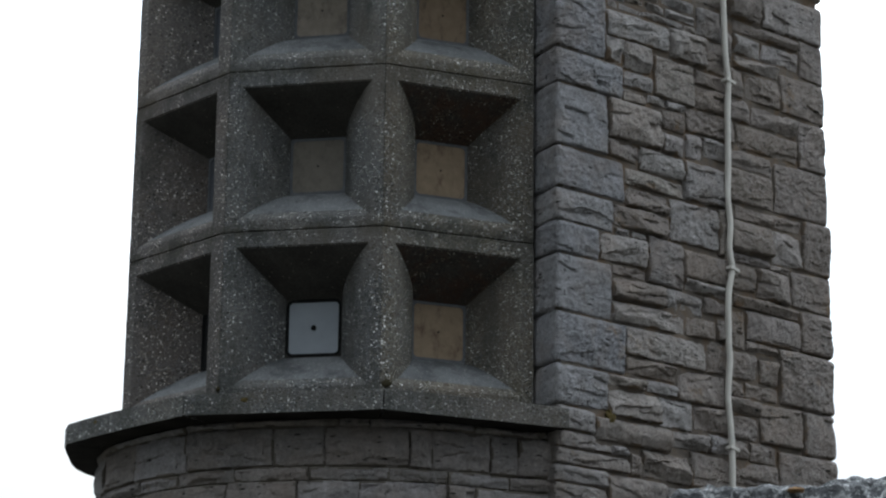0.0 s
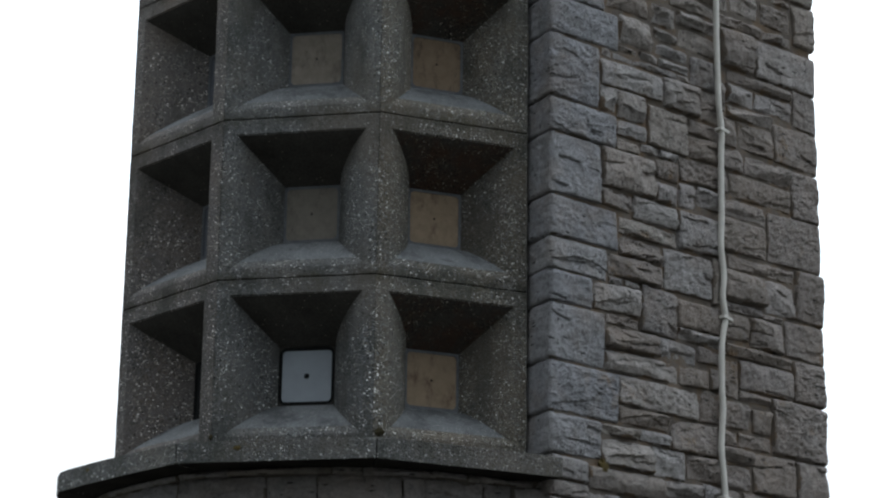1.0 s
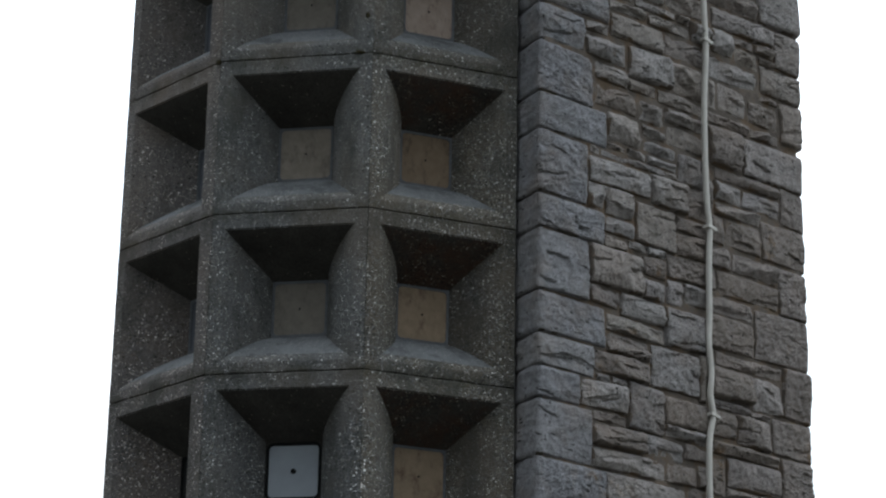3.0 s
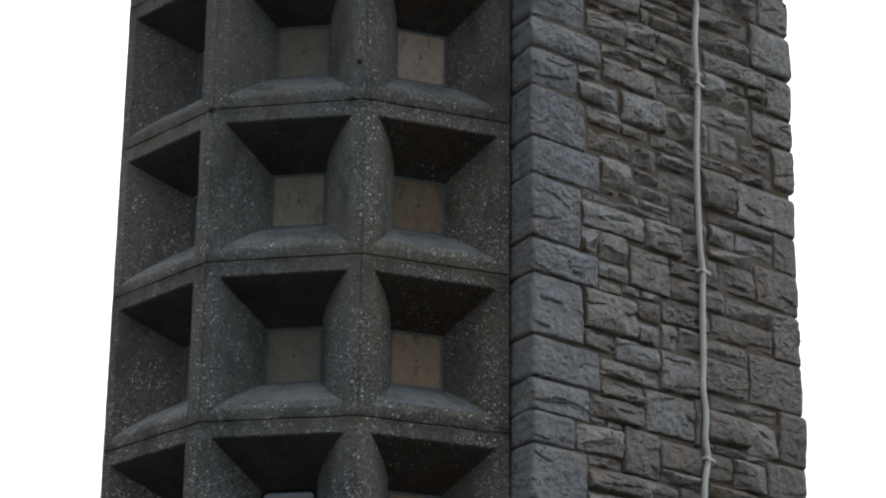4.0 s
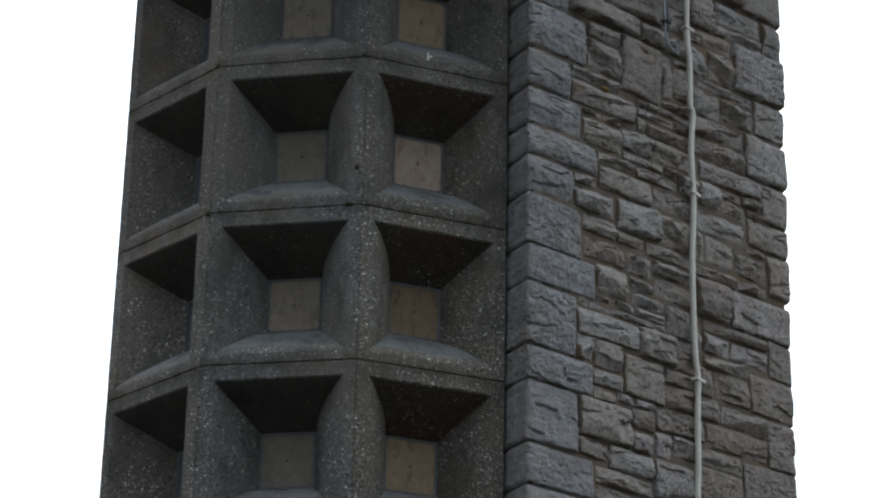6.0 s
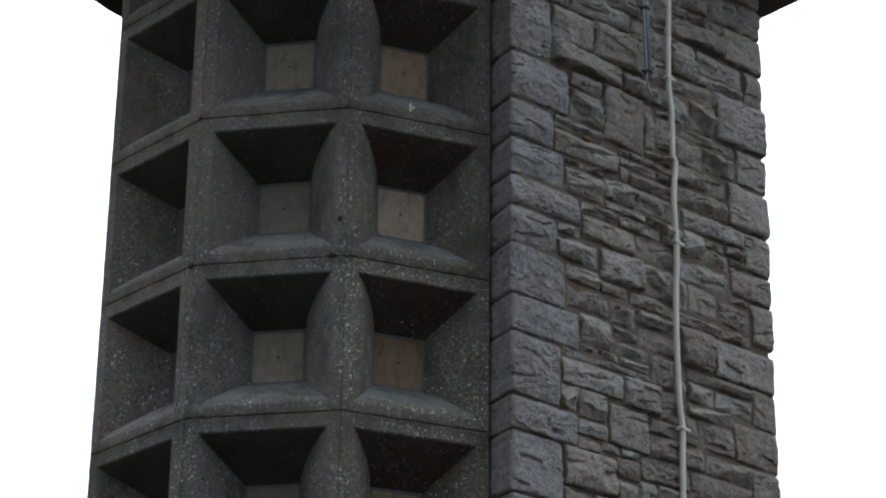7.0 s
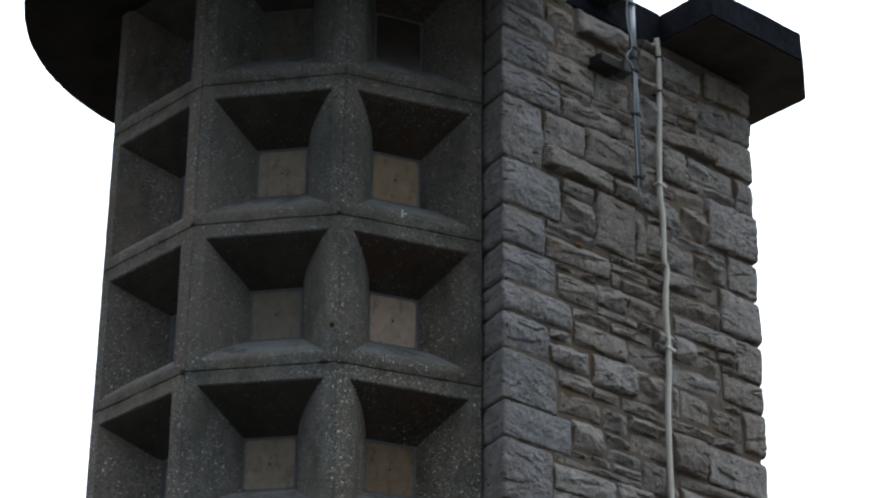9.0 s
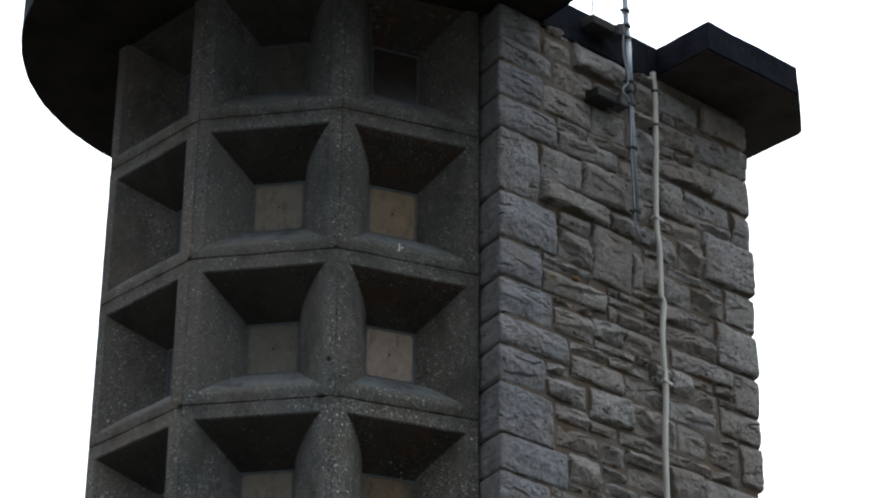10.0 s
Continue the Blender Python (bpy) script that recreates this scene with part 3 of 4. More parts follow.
def rock_face(w, h, seed, depth=0.08, proud=0.022, cell=0.0046, ragged=0.004, arris=False, flat=False, end=False, bold=1.0, pillow=1.0):
    """A rock-faced stone: local x across, -y outwards, z up. Pitched to a nearly flat face with a few slanting planes and
    spalled ledges, sloped at the top, undercut at the foot. arris: a worked left corner; end: a
    squared right one. flat: a dressed face; bold: how strongly it bulges; pillow: how far its edges are rounded off."""
    nx, nz = max(8, round(w / cell)), max(8, round(h / cell))
    bm = bmesh.new()
    rng = random.Random(seed)
    off = Vector((rng.uniform(0, 90), rng.uniform(0, 90), rng.uniform(0, 90)))
    small = 0.75 + 0.25 * min(1.0, h / 0.1)
    proud *= rng.choice((0.9, 1.0, 1.1) if arris else (0.7, 0.85, 1.0, 1.2, 1.45)) * small
    proud *= bold
    planes = []
    for k in range(rng.randint(3, 6)):
        a = rng.uniform(0, 2 * math.pi)
        steep = rng.uniform(0.05, (0.45 if arris or flat else 0.95) * bold)
        planes.append((rng.uniform(0.85, 1.25), steep * math.cos(a), steep * math.sin(a)))
    if bold > 1.25 and not flat:          # a ridge across the middle, the upper half leaning back, the lower undercut
        ridge = rng.uniform(-0.3, 0.25)
        planes += [(1.0 + 0.55 * ridge, rng.uniform(-0.12, 0.12), 0.55), (1.0 - 0.7 * ridge, rng.uniform(-0.12, 0.12), -0.7)]
    ledges = []
    for k in range(rng.choice((1, 2, 3, 4) if arris or flat else (2, 3, 3, 4, 5))):
        xa = rng.uniform(-0.3, 0.75) * w
        ledges.append((rng.uniform(0.1, 0.9) * h, rng.uniform(-0.3, 0.3), rng.uniform(0.004, 0.014) * small, xa, xa + rng.uniform(0.2, 0.8) * w, rng.uniform(0.006, 0.035)))
    rough = rng.choice((0.7, 0.9, 1.1, 1.4)) * (0.85 if arris or flat else 1.0)
    corner = [rng.uniform(-1, 1) * min(0.0045, 0.05 * h) for k in range(8)]
    if arris:
        corner[0] = corner[2] = corner[4] = corner[6] = 0.0
    sunk = 0.006
    grid = []
    for j in range(nz + 1):
        line = []
        for i in range(nx + 1):
            s, t = i / nx, j / nz
            x, z = w * s, h * t
            q = Vector((x, 0, z))
            wob = noise.noise(q * 24 + off), noise.noise(q * 24 - off), noise.noise(q * 55 + off)
            rise = swell(z / (0.006 * pillow * (1.1 + wob[0])))
            rise *= swell((h - z) / (0.013 * pillow * (1.2 + wob[1])))
            if end:
                rise *= min(1.0, 0.7 + (w - x) / 0.012)
            else:
                rise *= swell((w - x) / (0.0075 * pillow * (1.1 + wob[2])))
            if not arris:
                rise *= swell(x / (0.0075 * pillow * (1.1 + wob[1])))
            elif pillow > 1.0:
                rise *= 0.45 + 0.55 * swell(x / (0.011 * pillow * (1.1 + wob[1])))
            px, pz = 2 * s - 1 + 0.18 * wob[0], 2 * t - 1 + 0.18 * wob[1]
            out = proud * min(1.0, min(top - sx * px - sz * pz for top, sx, sz in planes))
            for z0, slope, deep, xa, xb, run in ledges:
                under = z0 + slope * (x - xa) + 0.006 * noise.noise(q * 30 + off) + 0.004 * noise.noise(q * 75 - off) - z
                if under > 0:
                    span = smooth_step((x - xa) / 0.02) * smooth_step((xb - x) / 0.02)
                    out -= deep * span * min(1.0, under / 0.003) * math.exp(-under / run)
            out += rough * (0.0042 * noise.fractal(q * 12 + off, 0.8, 2.1, 3) + 0.0036 * noise.fractal(Vector((x * 32, 0, z * 48)) + off, 0.6, 2.1, 4))
            y = sunk - rise * (sunk + max(out, 0.0045))
            jx = jz = 0.0
            if i in (0, nx):
                jx = ragged * (0.8 * noise.noise(Vector((3 + i, z * 13, 0)) + off) + 0.4 * noise.noise(Vector((3 + i, z * 45, 0)) + off))
            if j in (0, nz):
                jz = ragged * (0.8 * noise.noise(Vector((x * 10, 3 + j, 0)) + off) + 0.4 * noise.noise(Vector((x * 40, 3 + j, 0)) + off))
            jx += (corner[0] * (1 - s) + corner[1] * s) * (1 - t) + (corner[2] * (1 - s) + corner[3] * s) * t
            jz += (corner[4] * (1 - s) + corner[5] * s) * (1 - t) + (corner[6] * (1 - s) + corner[7] * s) * t
            if arris and i == 0:
                jx += (0.006 + 0.004 * (pillow - 1)) * (1 - min(1.0, min(1.4 * z, h - z) / (0.012 * pillow))) ** 1.5
            line.append(bm.verts.new((x + jx, y, z + jz)))
        grid.append(line)
    for j in range(nz):
        for i in range(nx):
            f = bm.faces.new((grid[j][i], grid[j][i + 1], grid[j + 1][i + 1], grid[j + 1][i]))
            near = min(i if not arris else nx, nx - 1 - i, j, nz - 1 - j)
            if near < 0.4 + 2.6 * noise.noise(Vector((w * i / nx, 4.4, h * j / nz)) * 14 + off) - (0.8 if arris else 0.0):
                f.material_index = 1          # mortar smeared over the stone's edge
    rim = grid[0] + [grid[j][nx] for j in range(1, nz + 1)] + grid[nz][-2::-1] + [grid[j][0] for j in range(nz - 1, 0, -1)]
    rings = [rim]
    steps = 12 if arris else 1
    for k in range(1, steps + 1):
        y = depth * k / steps
        ring = []
        for v in rim:
            x, z = v.co.x, v.co.z
            if arris and x < 0.02:
                q = Vector((9, y, z))
                x += 0.21 * y + 0.004 * noise.fractal(q * 10 + off, 0.8, 2.1, 3) + 0.002 * noise.noise(q * 50 + off)
                z += 0.004 * noise.noise(Vector((y * 20, 5, 2 * (z > h / 2))) + off)
            ring.append(bm.verts.new((x, y, z)))
        rings.append(ring)
    n = len(rim)
    for r0, r1 in zip(rings, rings[1:]):
        for k in range(n):
            bm.faces.new((r0[k], r0[(k + 1) % n], r1[(k + 1) % n], r1[k]))
    return bm


wall = tagged(new("wall_stone"), "rock-faced blue-grey limestone wall with brown mortar joints", "wall", kind="structure")
wall.matrix_basis = WALL
bm = bmesh.new()
box(bm, 0.034, WALL_LEN - 0.03, 0.03, 1.75, 0.0, EYE + 5.34)
part("backing", bm, MORTAR, wall, "plain wall core")
nu, nz, z_low, z_high = 118, 330, EYE + 1.3, EYE + 5.33
verts, faces = [], []
for j in range(nz + 1):
    for i in range(nu + 1):
        u, z = 0.02 + (WALL_LEN - 0.045) * i / nu, z_low + (z_high - z_low) * j / nz
        q = Vector((u, 0, z))
        verts.append((u, -0.0012 + (0.0045 * noise.fractal(q * 9, 0.8, 2.0, 4) + 0.0035 * noise.noise(q * 2.7)) * min(1.0, u / 0.05), z))
for j in range(nz):
    for i in range(nu):
        k = j * (nu + 1) + i
        faces.append((k, k + 1, k + nu + 2, k + nu + 1))
me = bpy.data.meshes.new("mortar")
me.from_pydata(verts, [], faces)
me.materials.append(MORTAR)
joints = new("mortar", me)
joints.parent = wall
joints["label"] = "rough brown-grey mortar"
# corner stones: foot, height, length along the wall (foot is over the eye)
QUOINS = [
    (1.774, 0.152, 0.240), (1.925, 0.185, 0.322), (2.111, 0.208, 0.260), (2.319, 0.118, 0.200), (2.436, 0.123, 0.273),
    (2.559, 0.157, 0.329), (2.716, 0.235, 0.242), (2.951, 0.135, 0.321), (3.086, 0.246, 0.243), (3.332, 0.146, 0.338),
    (3.478, 0.207, 0.271), (3.688, 0.149, 0.224), (3.837, 0.128, 0.349), (3.965, 0.156, 0.270), (4.121, 0.163, 0.210),
    (4.285, 0.203, 0.294), (4.487, 0.278, 0.203), (4.765, 0.148, 0.300), (4.913, 0.158, 0.224), (5.071, 0.110, 0.283),
    (5.181, 0.146, 0.225),
]
BAND_A = [
    (0.018, 1.360, 0.108, 0.036), (0.126, 1.360, 0.108, 0.036), (0.234, 1.360, 0.119, 0.054), (0.353, 1.360, 0.119, 0.054),
    (0.473, 1.360, 0.119, 0.054), (0.592, 1.360, 0.119, 0.054), (0.712, 1.360, 0.119, 0.054), (0.831, 1.360, 0.119, 0.054),
    (0.950, 1.360, 0.119, 0.054), (1.070, 1.360, 0.119, 0.054), (1.189, 1.360, 0.119, 0.054), (1.309, 1.360, 0.119, 0.054),
    (0.234, 1.414, 0.096, 0.036), (0.330, 1.414, 0.096, 0.036), (0.426, 1.414, 0.096, 0.036), (0.870, 1.414, 0.141, 0.054),
    (1.011, 1.414, 0.141, 0.054), (0.021, 1.396, 0.210, 0.109), (0.708, 1.418, 0.158, 0.138), (0.520, 1.442, 0.186, 0.115),
]
BAND_B = [
    (0.233, 1.450, 0.286, 0.111), (1.154, 1.420, 0.276, 0.184), (0.867, 1.467, 0.259, 0.133), (0.034, 1.506, 0.199, 0.061),
    (0.034, 1.568, 0.303, 0.059), (0.339, 1.563, 0.062, 0.091), (0.402, 1.563, 0.237, 0.107), (0.640, 1.558, 0.226, 0.137),
    (0.867, 1.601, 0.242, 0.093), (0.174, 1.630, 0.081, 0.036), (0.255, 1.630, 0.081, 0.036), (0.022, 1.628, 0.152, 0.060),
    (1.110, 1.604, 0.320, 0.156), (0.174, 1.670, 0.376, 0.093), (0.551, 1.695, 0.182, 0.067), (0.024, 1.689, 0.150, 0.085),
    (0.953, 1.695, 0.156, 0.079), (0.735, 1.696, 0.122, 0.077), (0.859, 1.696, 0.093, 0.077), (0.498, 1.764, 0.165, 0.108),
]
BAND_C = [
    (0.242, 1.764, 0.254, 0.111), (0.861, 1.775, 0.149, 0.094), (0.664, 1.773, 0.197, 0.096), (1.250, 1.760, 0.180, 0.171),
    (1.012, 1.775, 0.237, 0.155), (0.833, 1.870, 0.178, 0.057), (0.240, 1.875, 0.184, 0.048), (0.426, 1.875, 0.157, 0.051),
    (0.584, 1.873, 0.247, 0.121), (0.833, 1.927, 0.106, 0.068), (0.323, 1.927, 0.260, 0.068), (0.940, 1.931, 0.184, 0.066),
    (1.126, 1.932, 0.304, 0.221), (1.013, 1.998, 0.111, 0.097), (0.324, 1.996, 0.409, 0.116), (0.862, 1.997, 0.150, 0.114),
    (0.733, 1.996, 0.128, 0.125), (0.950, 2.112, 0.175, 0.043), (0.260, 2.114, 0.367, 0.080), (0.628, 2.121, 0.162, 0.080),
]
BAND_D = [
    (0.792, 2.122, 0.069, 0.097), (0.862, 2.113, 0.088, 0.155), (0.952, 2.156, 0.298, 0.117), (1.252, 2.152, 0.178, 0.169),
    (0.261, 2.195, 0.258, 0.087), (0.520, 2.202, 0.205, 0.080), (0.725, 2.220, 0.135, 0.062), (0.862, 2.273, 0.389, 0.049),
    (0.262, 2.282, 0.170, 0.043), (0.624, 2.282, 0.237, 0.052), (0.432, 2.283, 0.190, 0.179), (0.201, 2.326, 0.232, 0.109),
    (1.014, 2.323, 0.191, 0.125), (0.623, 2.335, 0.390, 0.113), (1.206, 2.322, 0.224, 0.153), (0.276, 2.434, 0.078, 0.030),
    (0.354, 2.434, 0.078, 0.030), (1.092, 2.446, 0.114, 0.030), (0.868, 2.448, 0.225, 0.042), (0.274, 2.463, 0.280, 0.086),
]
BAND_E = [
    (0.814, 2.450, 0.052, 0.189), (1.112, 2.475, 0.161, 0.140), (0.554, 2.463, 0.259, 0.167), (0.866, 2.490, 0.244, 0.124),
    (1.274, 2.476, 0.156, 0.207), (0.330, 2.550, 0.223, 0.079), (0.902, 2.615, 0.372, 0.063), (0.329, 2.631, 0.304, 0.070),
    (0.634, 2.640, 0.232, 0.155), (0.401, 2.702, 0.233, 0.093), (0.867, 2.680, 0.253, 0.138), (0.242, 2.718, 0.158, 0.079),
    (1.121, 2.683, 0.309, 0.209), (0.644, 2.797, 0.089, 0.106), (0.873, 2.820, 0.246, 0.079), (0.734, 2.818, 0.138, 0.086),
    (0.243, 2.798, 0.279, 0.152), (0.522, 2.797, 0.122, 0.082), (0.522, 2.881, 0.122, 0.088), (0.915, 2.899, 0.349, 0.104), (0.645, 2.905, 0.263, 0.099),
]
BAND_F = [
    (0.323, 2.950, 0.121, 0.055), (0.444, 2.968, 0.099, 0.036), (0.543, 2.968, 0.099, 0.036), (1.266, 2.892, 0.164, 0.201),
    (0.321, 3.007, 0.153, 0.067), (1.005, 3.004, 0.261, 0.091), (0.874, 3.005, 0.130, 0.095), (0.700, 3.004, 0.174, 0.098),
    (0.477, 3.005, 0.222, 0.167), (0.328, 3.075, 0.148, 0.114), (0.699, 3.103, 0.185, 0.063), (0.244, 3.087, 0.082, 0.103),
    (0.884, 3.101, 0.080, 0.122), (0.965, 3.102, 0.206, 0.122), (1.171, 3.095, 0.259, 0.171), (0.763, 3.168, 0.112, 0.132),
    (0.563, 3.174, 0.199, 0.124), (0.245, 3.190, 0.317, 0.108), (0.912, 3.224, 0.259, 0.058), (0.875, 3.237, 0.037, 0.124),
]
BAND_G = [
    (0.642, 3.298, 0.066, 0.030), (0.302, 3.298, 0.337, 0.032), (0.246, 3.298, 0.054, 0.036), (0.914, 3.283, 0.152, 0.082),
    (1.068, 3.283, 0.215, 0.083), (1.284, 3.266, 0.146, 0.158), (0.546, 3.330, 0.162, 0.043), (0.336, 3.334, 0.105, 0.036),
    (0.441, 3.334, 0.105, 0.036), (0.709, 3.299, 0.165, 0.121), (0.918, 3.367, 0.364, 0.057), (0.519, 3.375, 0.189, 0.062),
    (0.338, 3.369, 0.181, 0.127), (0.522, 3.436, 0.126, 0.060), (0.646, 3.437, 0.234, 0.091), (1.077, 3.424, 0.353, 0.167),
    (0.881, 3.425, 0.193, 0.168), (0.497, 3.496, 0.148, 0.100), (0.272, 3.498, 0.225, 0.102), (0.646, 3.529, 0.233, 0.063),
]
BAND_H = [
    (1.122, 3.592, 0.174, 0.054), (0.855, 3.592, 0.265, 0.056), (0.604, 3.597, 0.251, 0.062), (0.449, 3.601, 0.154, 0.060),
    (0.272, 3.602, 0.176, 0.083), (1.110, 3.648, 0.185, 0.111), (1.296, 3.614, 0.134, 0.188), (0.880, 3.650, 0.058, 0.135),
    (0.939, 3.654, 0.169, 0.130), (0.684, 3.660, 0.196, 0.135), (0.450, 3.663, 0.234, 0.138), (0.225, 3.685, 0.224, 0.102),
    (1.172, 3.761, 0.123, 0.040), (0.224, 3.788, 0.126, 0.049), (0.894, 3.785, 0.277, 0.103), (0.351, 3.801, 0.295, 0.105),
    (0.648, 3.801, 0.245, 0.106), (1.186, 3.803, 0.244, 0.125), (1.038, 3.888, 0.147, 0.074), (0.553, 3.907, 0.238, 0.055),
]
BAND_I = [
    (0.348, 3.908, 0.203, 0.054), (1.188, 3.928, 0.090, 0.036), (0.904, 3.895, 0.134, 0.115), (0.791, 3.908, 0.112, 0.097),
    (0.487, 3.963, 0.225, 0.041), (0.714, 3.964, 0.078, 0.042), (1.038, 3.964, 0.120, 0.048), (1.158, 3.964, 0.120, 0.048),
    (1.278, 3.929, 0.152, 0.173), (0.270, 3.967, 0.215, 0.119), (0.486, 4.006, 0.162, 0.096), (0.652, 4.005, 0.245, 0.098),
    (0.911, 4.011, 0.367, 0.093), (0.270, 4.090, 0.108, 0.030), (0.378, 4.090, 0.108, 0.030), (0.564, 4.102, 0.054, 0.072),
    (0.618, 4.104, 0.257, 0.069), (0.876, 4.105, 0.308, 0.097), (0.211, 4.121, 0.352, 0.103), (0.774, 4.174, 0.102, 0.042),
]
BAND_J = [
    (0.564, 4.174, 0.211, 0.044), (1.184, 4.104, 0.246, 0.203), (0.564, 4.216, 0.054, 0.036), (0.620, 4.219, 0.254, 0.035),
    (0.875, 4.204, 0.309, 0.087), (0.210, 4.226, 0.265, 0.058), (0.708, 4.252, 0.084, 0.042), (0.792, 4.252, 0.084, 0.042),
    (0.881, 4.291, 0.171, 0.124), (0.295, 4.288, 0.182, 0.140), (1.053, 4.307, 0.188, 0.108), (0.477, 4.254, 0.229, 0.253),
    (0.778, 4.316, 0.102, 0.151), (1.242, 4.309, 0.188, 0.165), (0.707, 4.296, 0.068, 0.208), (0.914, 4.417, 0.328, 0.051),
    (0.296, 4.429, 0.180, 0.072), (0.780, 4.468, 0.078, 0.036), (0.861, 4.467, 0.115, 0.139), (0.977, 4.469, 0.148, 0.139),
]
BAND_K = [
    (0.588, 4.508, 0.272, 0.098), (0.204, 4.508, 0.383, 0.099), (1.127, 4.476, 0.303, 0.220), (0.865, 4.609, 0.261, 0.082),
    (0.724, 4.607, 0.141, 0.121), (0.203, 4.608, 0.220, 0.156), (0.423, 4.609, 0.301, 0.155), (1.026, 4.690, 0.066, 0.060),
    (1.092, 4.697, 0.216, 0.052), (0.869, 4.691, 0.157, 0.170), (1.310, 4.696, 0.120, 0.160), (0.739, 4.728, 0.128, 0.137),
    (1.028, 4.751, 0.282, 0.105), (0.301, 4.766, 0.319, 0.098), (0.621, 4.765, 0.116, 0.099), (0.750, 4.864, 0.126, 0.030),
    (0.470, 4.864, 0.229, 0.059), (0.300, 4.864, 0.168, 0.060), (0.880, 4.867, 0.313, 0.102), (1.194, 4.857, 0.236, 0.174),
]
BAND_L = [
    (0.699, 4.865, 0.047, 0.191), (0.746, 4.894, 0.132, 0.153), (0.224, 4.925, 0.276, 0.126), (0.502, 4.924, 0.195, 0.132),
    (0.882, 4.972, 0.104, 0.048), (0.986, 4.972, 0.104, 0.048), (1.090, 4.972, 0.104, 0.048), (0.885, 5.024, 0.222, 0.109),
    (0.748, 5.049, 0.138, 0.086), (1.107, 5.031, 0.198, 0.132), (1.306, 5.031, 0.124, 0.144), (0.283, 5.051, 0.063, 0.130),
    (0.346, 5.057, 0.162, 0.121), (0.510, 5.057, 0.235, 0.124), (0.900, 5.134, 0.102, 0.042), (1.002, 5.134, 0.102, 0.042),
    (0.746, 5.135, 0.152, 0.137), (0.226, 5.181, 0.170, 0.100), (0.898, 5.177, 0.242, 0.114), (1.141, 5.176, 0.289, 0.132),
]
BAND_M = [
    (0.398, 5.187, 0.321, 0.123), (0.757, 5.273, 0.133, 0.040), (0.244, 5.290, 0.139, 0.044),
]


BED = 0.0014                         # corner stones sit on open beds
ARRIS = 0.007                        # the corner stones project past the corner
seed = 1
for z, h, w in QUOINS:
    seed += 1
    s = part("corner_stone", rock_face(w + ARRIS - BED, h - 2.4 * BED, seed, depth=0.2, proud=0.015, arris=True, bold=2.0 if z > 3.6 else 1.25, pillow=2.2 if z > 3.6 else 1.5), [CORNER_STONE, BROWN_MORTAR], wall)
    s.matrix_basis = pose(-ARRIS, 0, EYE + z + 1.2 * BED)
for band in (BAND_A, BAND_B, BAND_C, BAND_D, BAND_E, BAND_F, BAND_G, BAND_H, BAND_I, BAND_J, BAND_K, BAND_L, BAND_M):
    for u, z, w, h in band:
        seed += 1
        corner = u < 0.06
        if corner:
            u, w = -ARRIS, w + u + ARRIS
        # darker brown stones grow commoner to the right and lower down
        browned = random.Random(seed).random() < max(0.35, min(1.0, (u + w / 2 - 0.55) / 0.45)) * (0.95 if z < 3.2 else 0.3 if z < 4.3 else 0.1)
        rusty = 0.2 < u < 0.34 and 4.08 < z < 4.13 or 0.24 < u < 0.3 and 3.9 < z < 4.0 or 0.3 < u < 0.4 and 2.6 < z < 2.72
        joint = 0.0018 if z > 3.3 else 0.0002      # the joints are wider higher up
        # low stones near the ledge take the brown-stained limestone with shade in its tone
        s = part("stone", rock_face(w - 2 * joint, h - 2 * joint, seed, depth=0.2 if corner else 0.08, arris=corner, ragged=0.002 if u + w > WALL_LEN - 0.04 else 0.004, flat=w * h > 0.03, end=u + w > WALL_LEN - 0.04, bold=1.0 if u + w > WALL_LEN - 0.04 else 1.55 if z > 3.3 else 1.2, pillow=min(2.4, h / 0.045) if z > 3.3 else min(1.7, h / 0.05)), [RUSTY_STONE if rusty else SHADE_TONED_STONE if z < 1.76 and u < 0.8 else BROWN_STONE if browned else STONE, MORTAR], wall)
        s.matrix_basis = pose(u + joint, 0, EYE + z + joint)

# round base of the drum, of the same stone
BASE_R = 0.957
base = empty("wall_base", pose(CENTRE.x, CENTRE.y, 0), "rounded base wall of rock-faced blue-grey limestone under the ledge", "wall", "structure")
bm = bmesh.new()
prism(bm, [((BASE_R - 0.002) * math.sin(radians(5 * k)), -(BASE_R - 0.002) * math.cos(radians(5 * k))) for k in range(72)], 0.0, DRUM_Z - 0.094)
part("mortar", bm, BROWN_MORTAR, base, "brown-grey mortar")
COURSES = [
    (1.653, 0.027, (-88, -60, -36, -24, -2, 4, 26, 40, 50)),
    (1.518, 0.135, (-96, -67.1, -52.8, -35.4, -15.5, -4.9, 11.7, 16.7, 29.6, 35.6, 50)),
    (1.468, 0.047, (-88, -70, -50, -38, -24, -8, 8, 20, 34, 50)),
    (1.34, 0.128, (-96, -64.4, -50.6, -39.4, -25.6, -10.3, 1.9, 20.1, 26.0, 42.6, 50)),
]
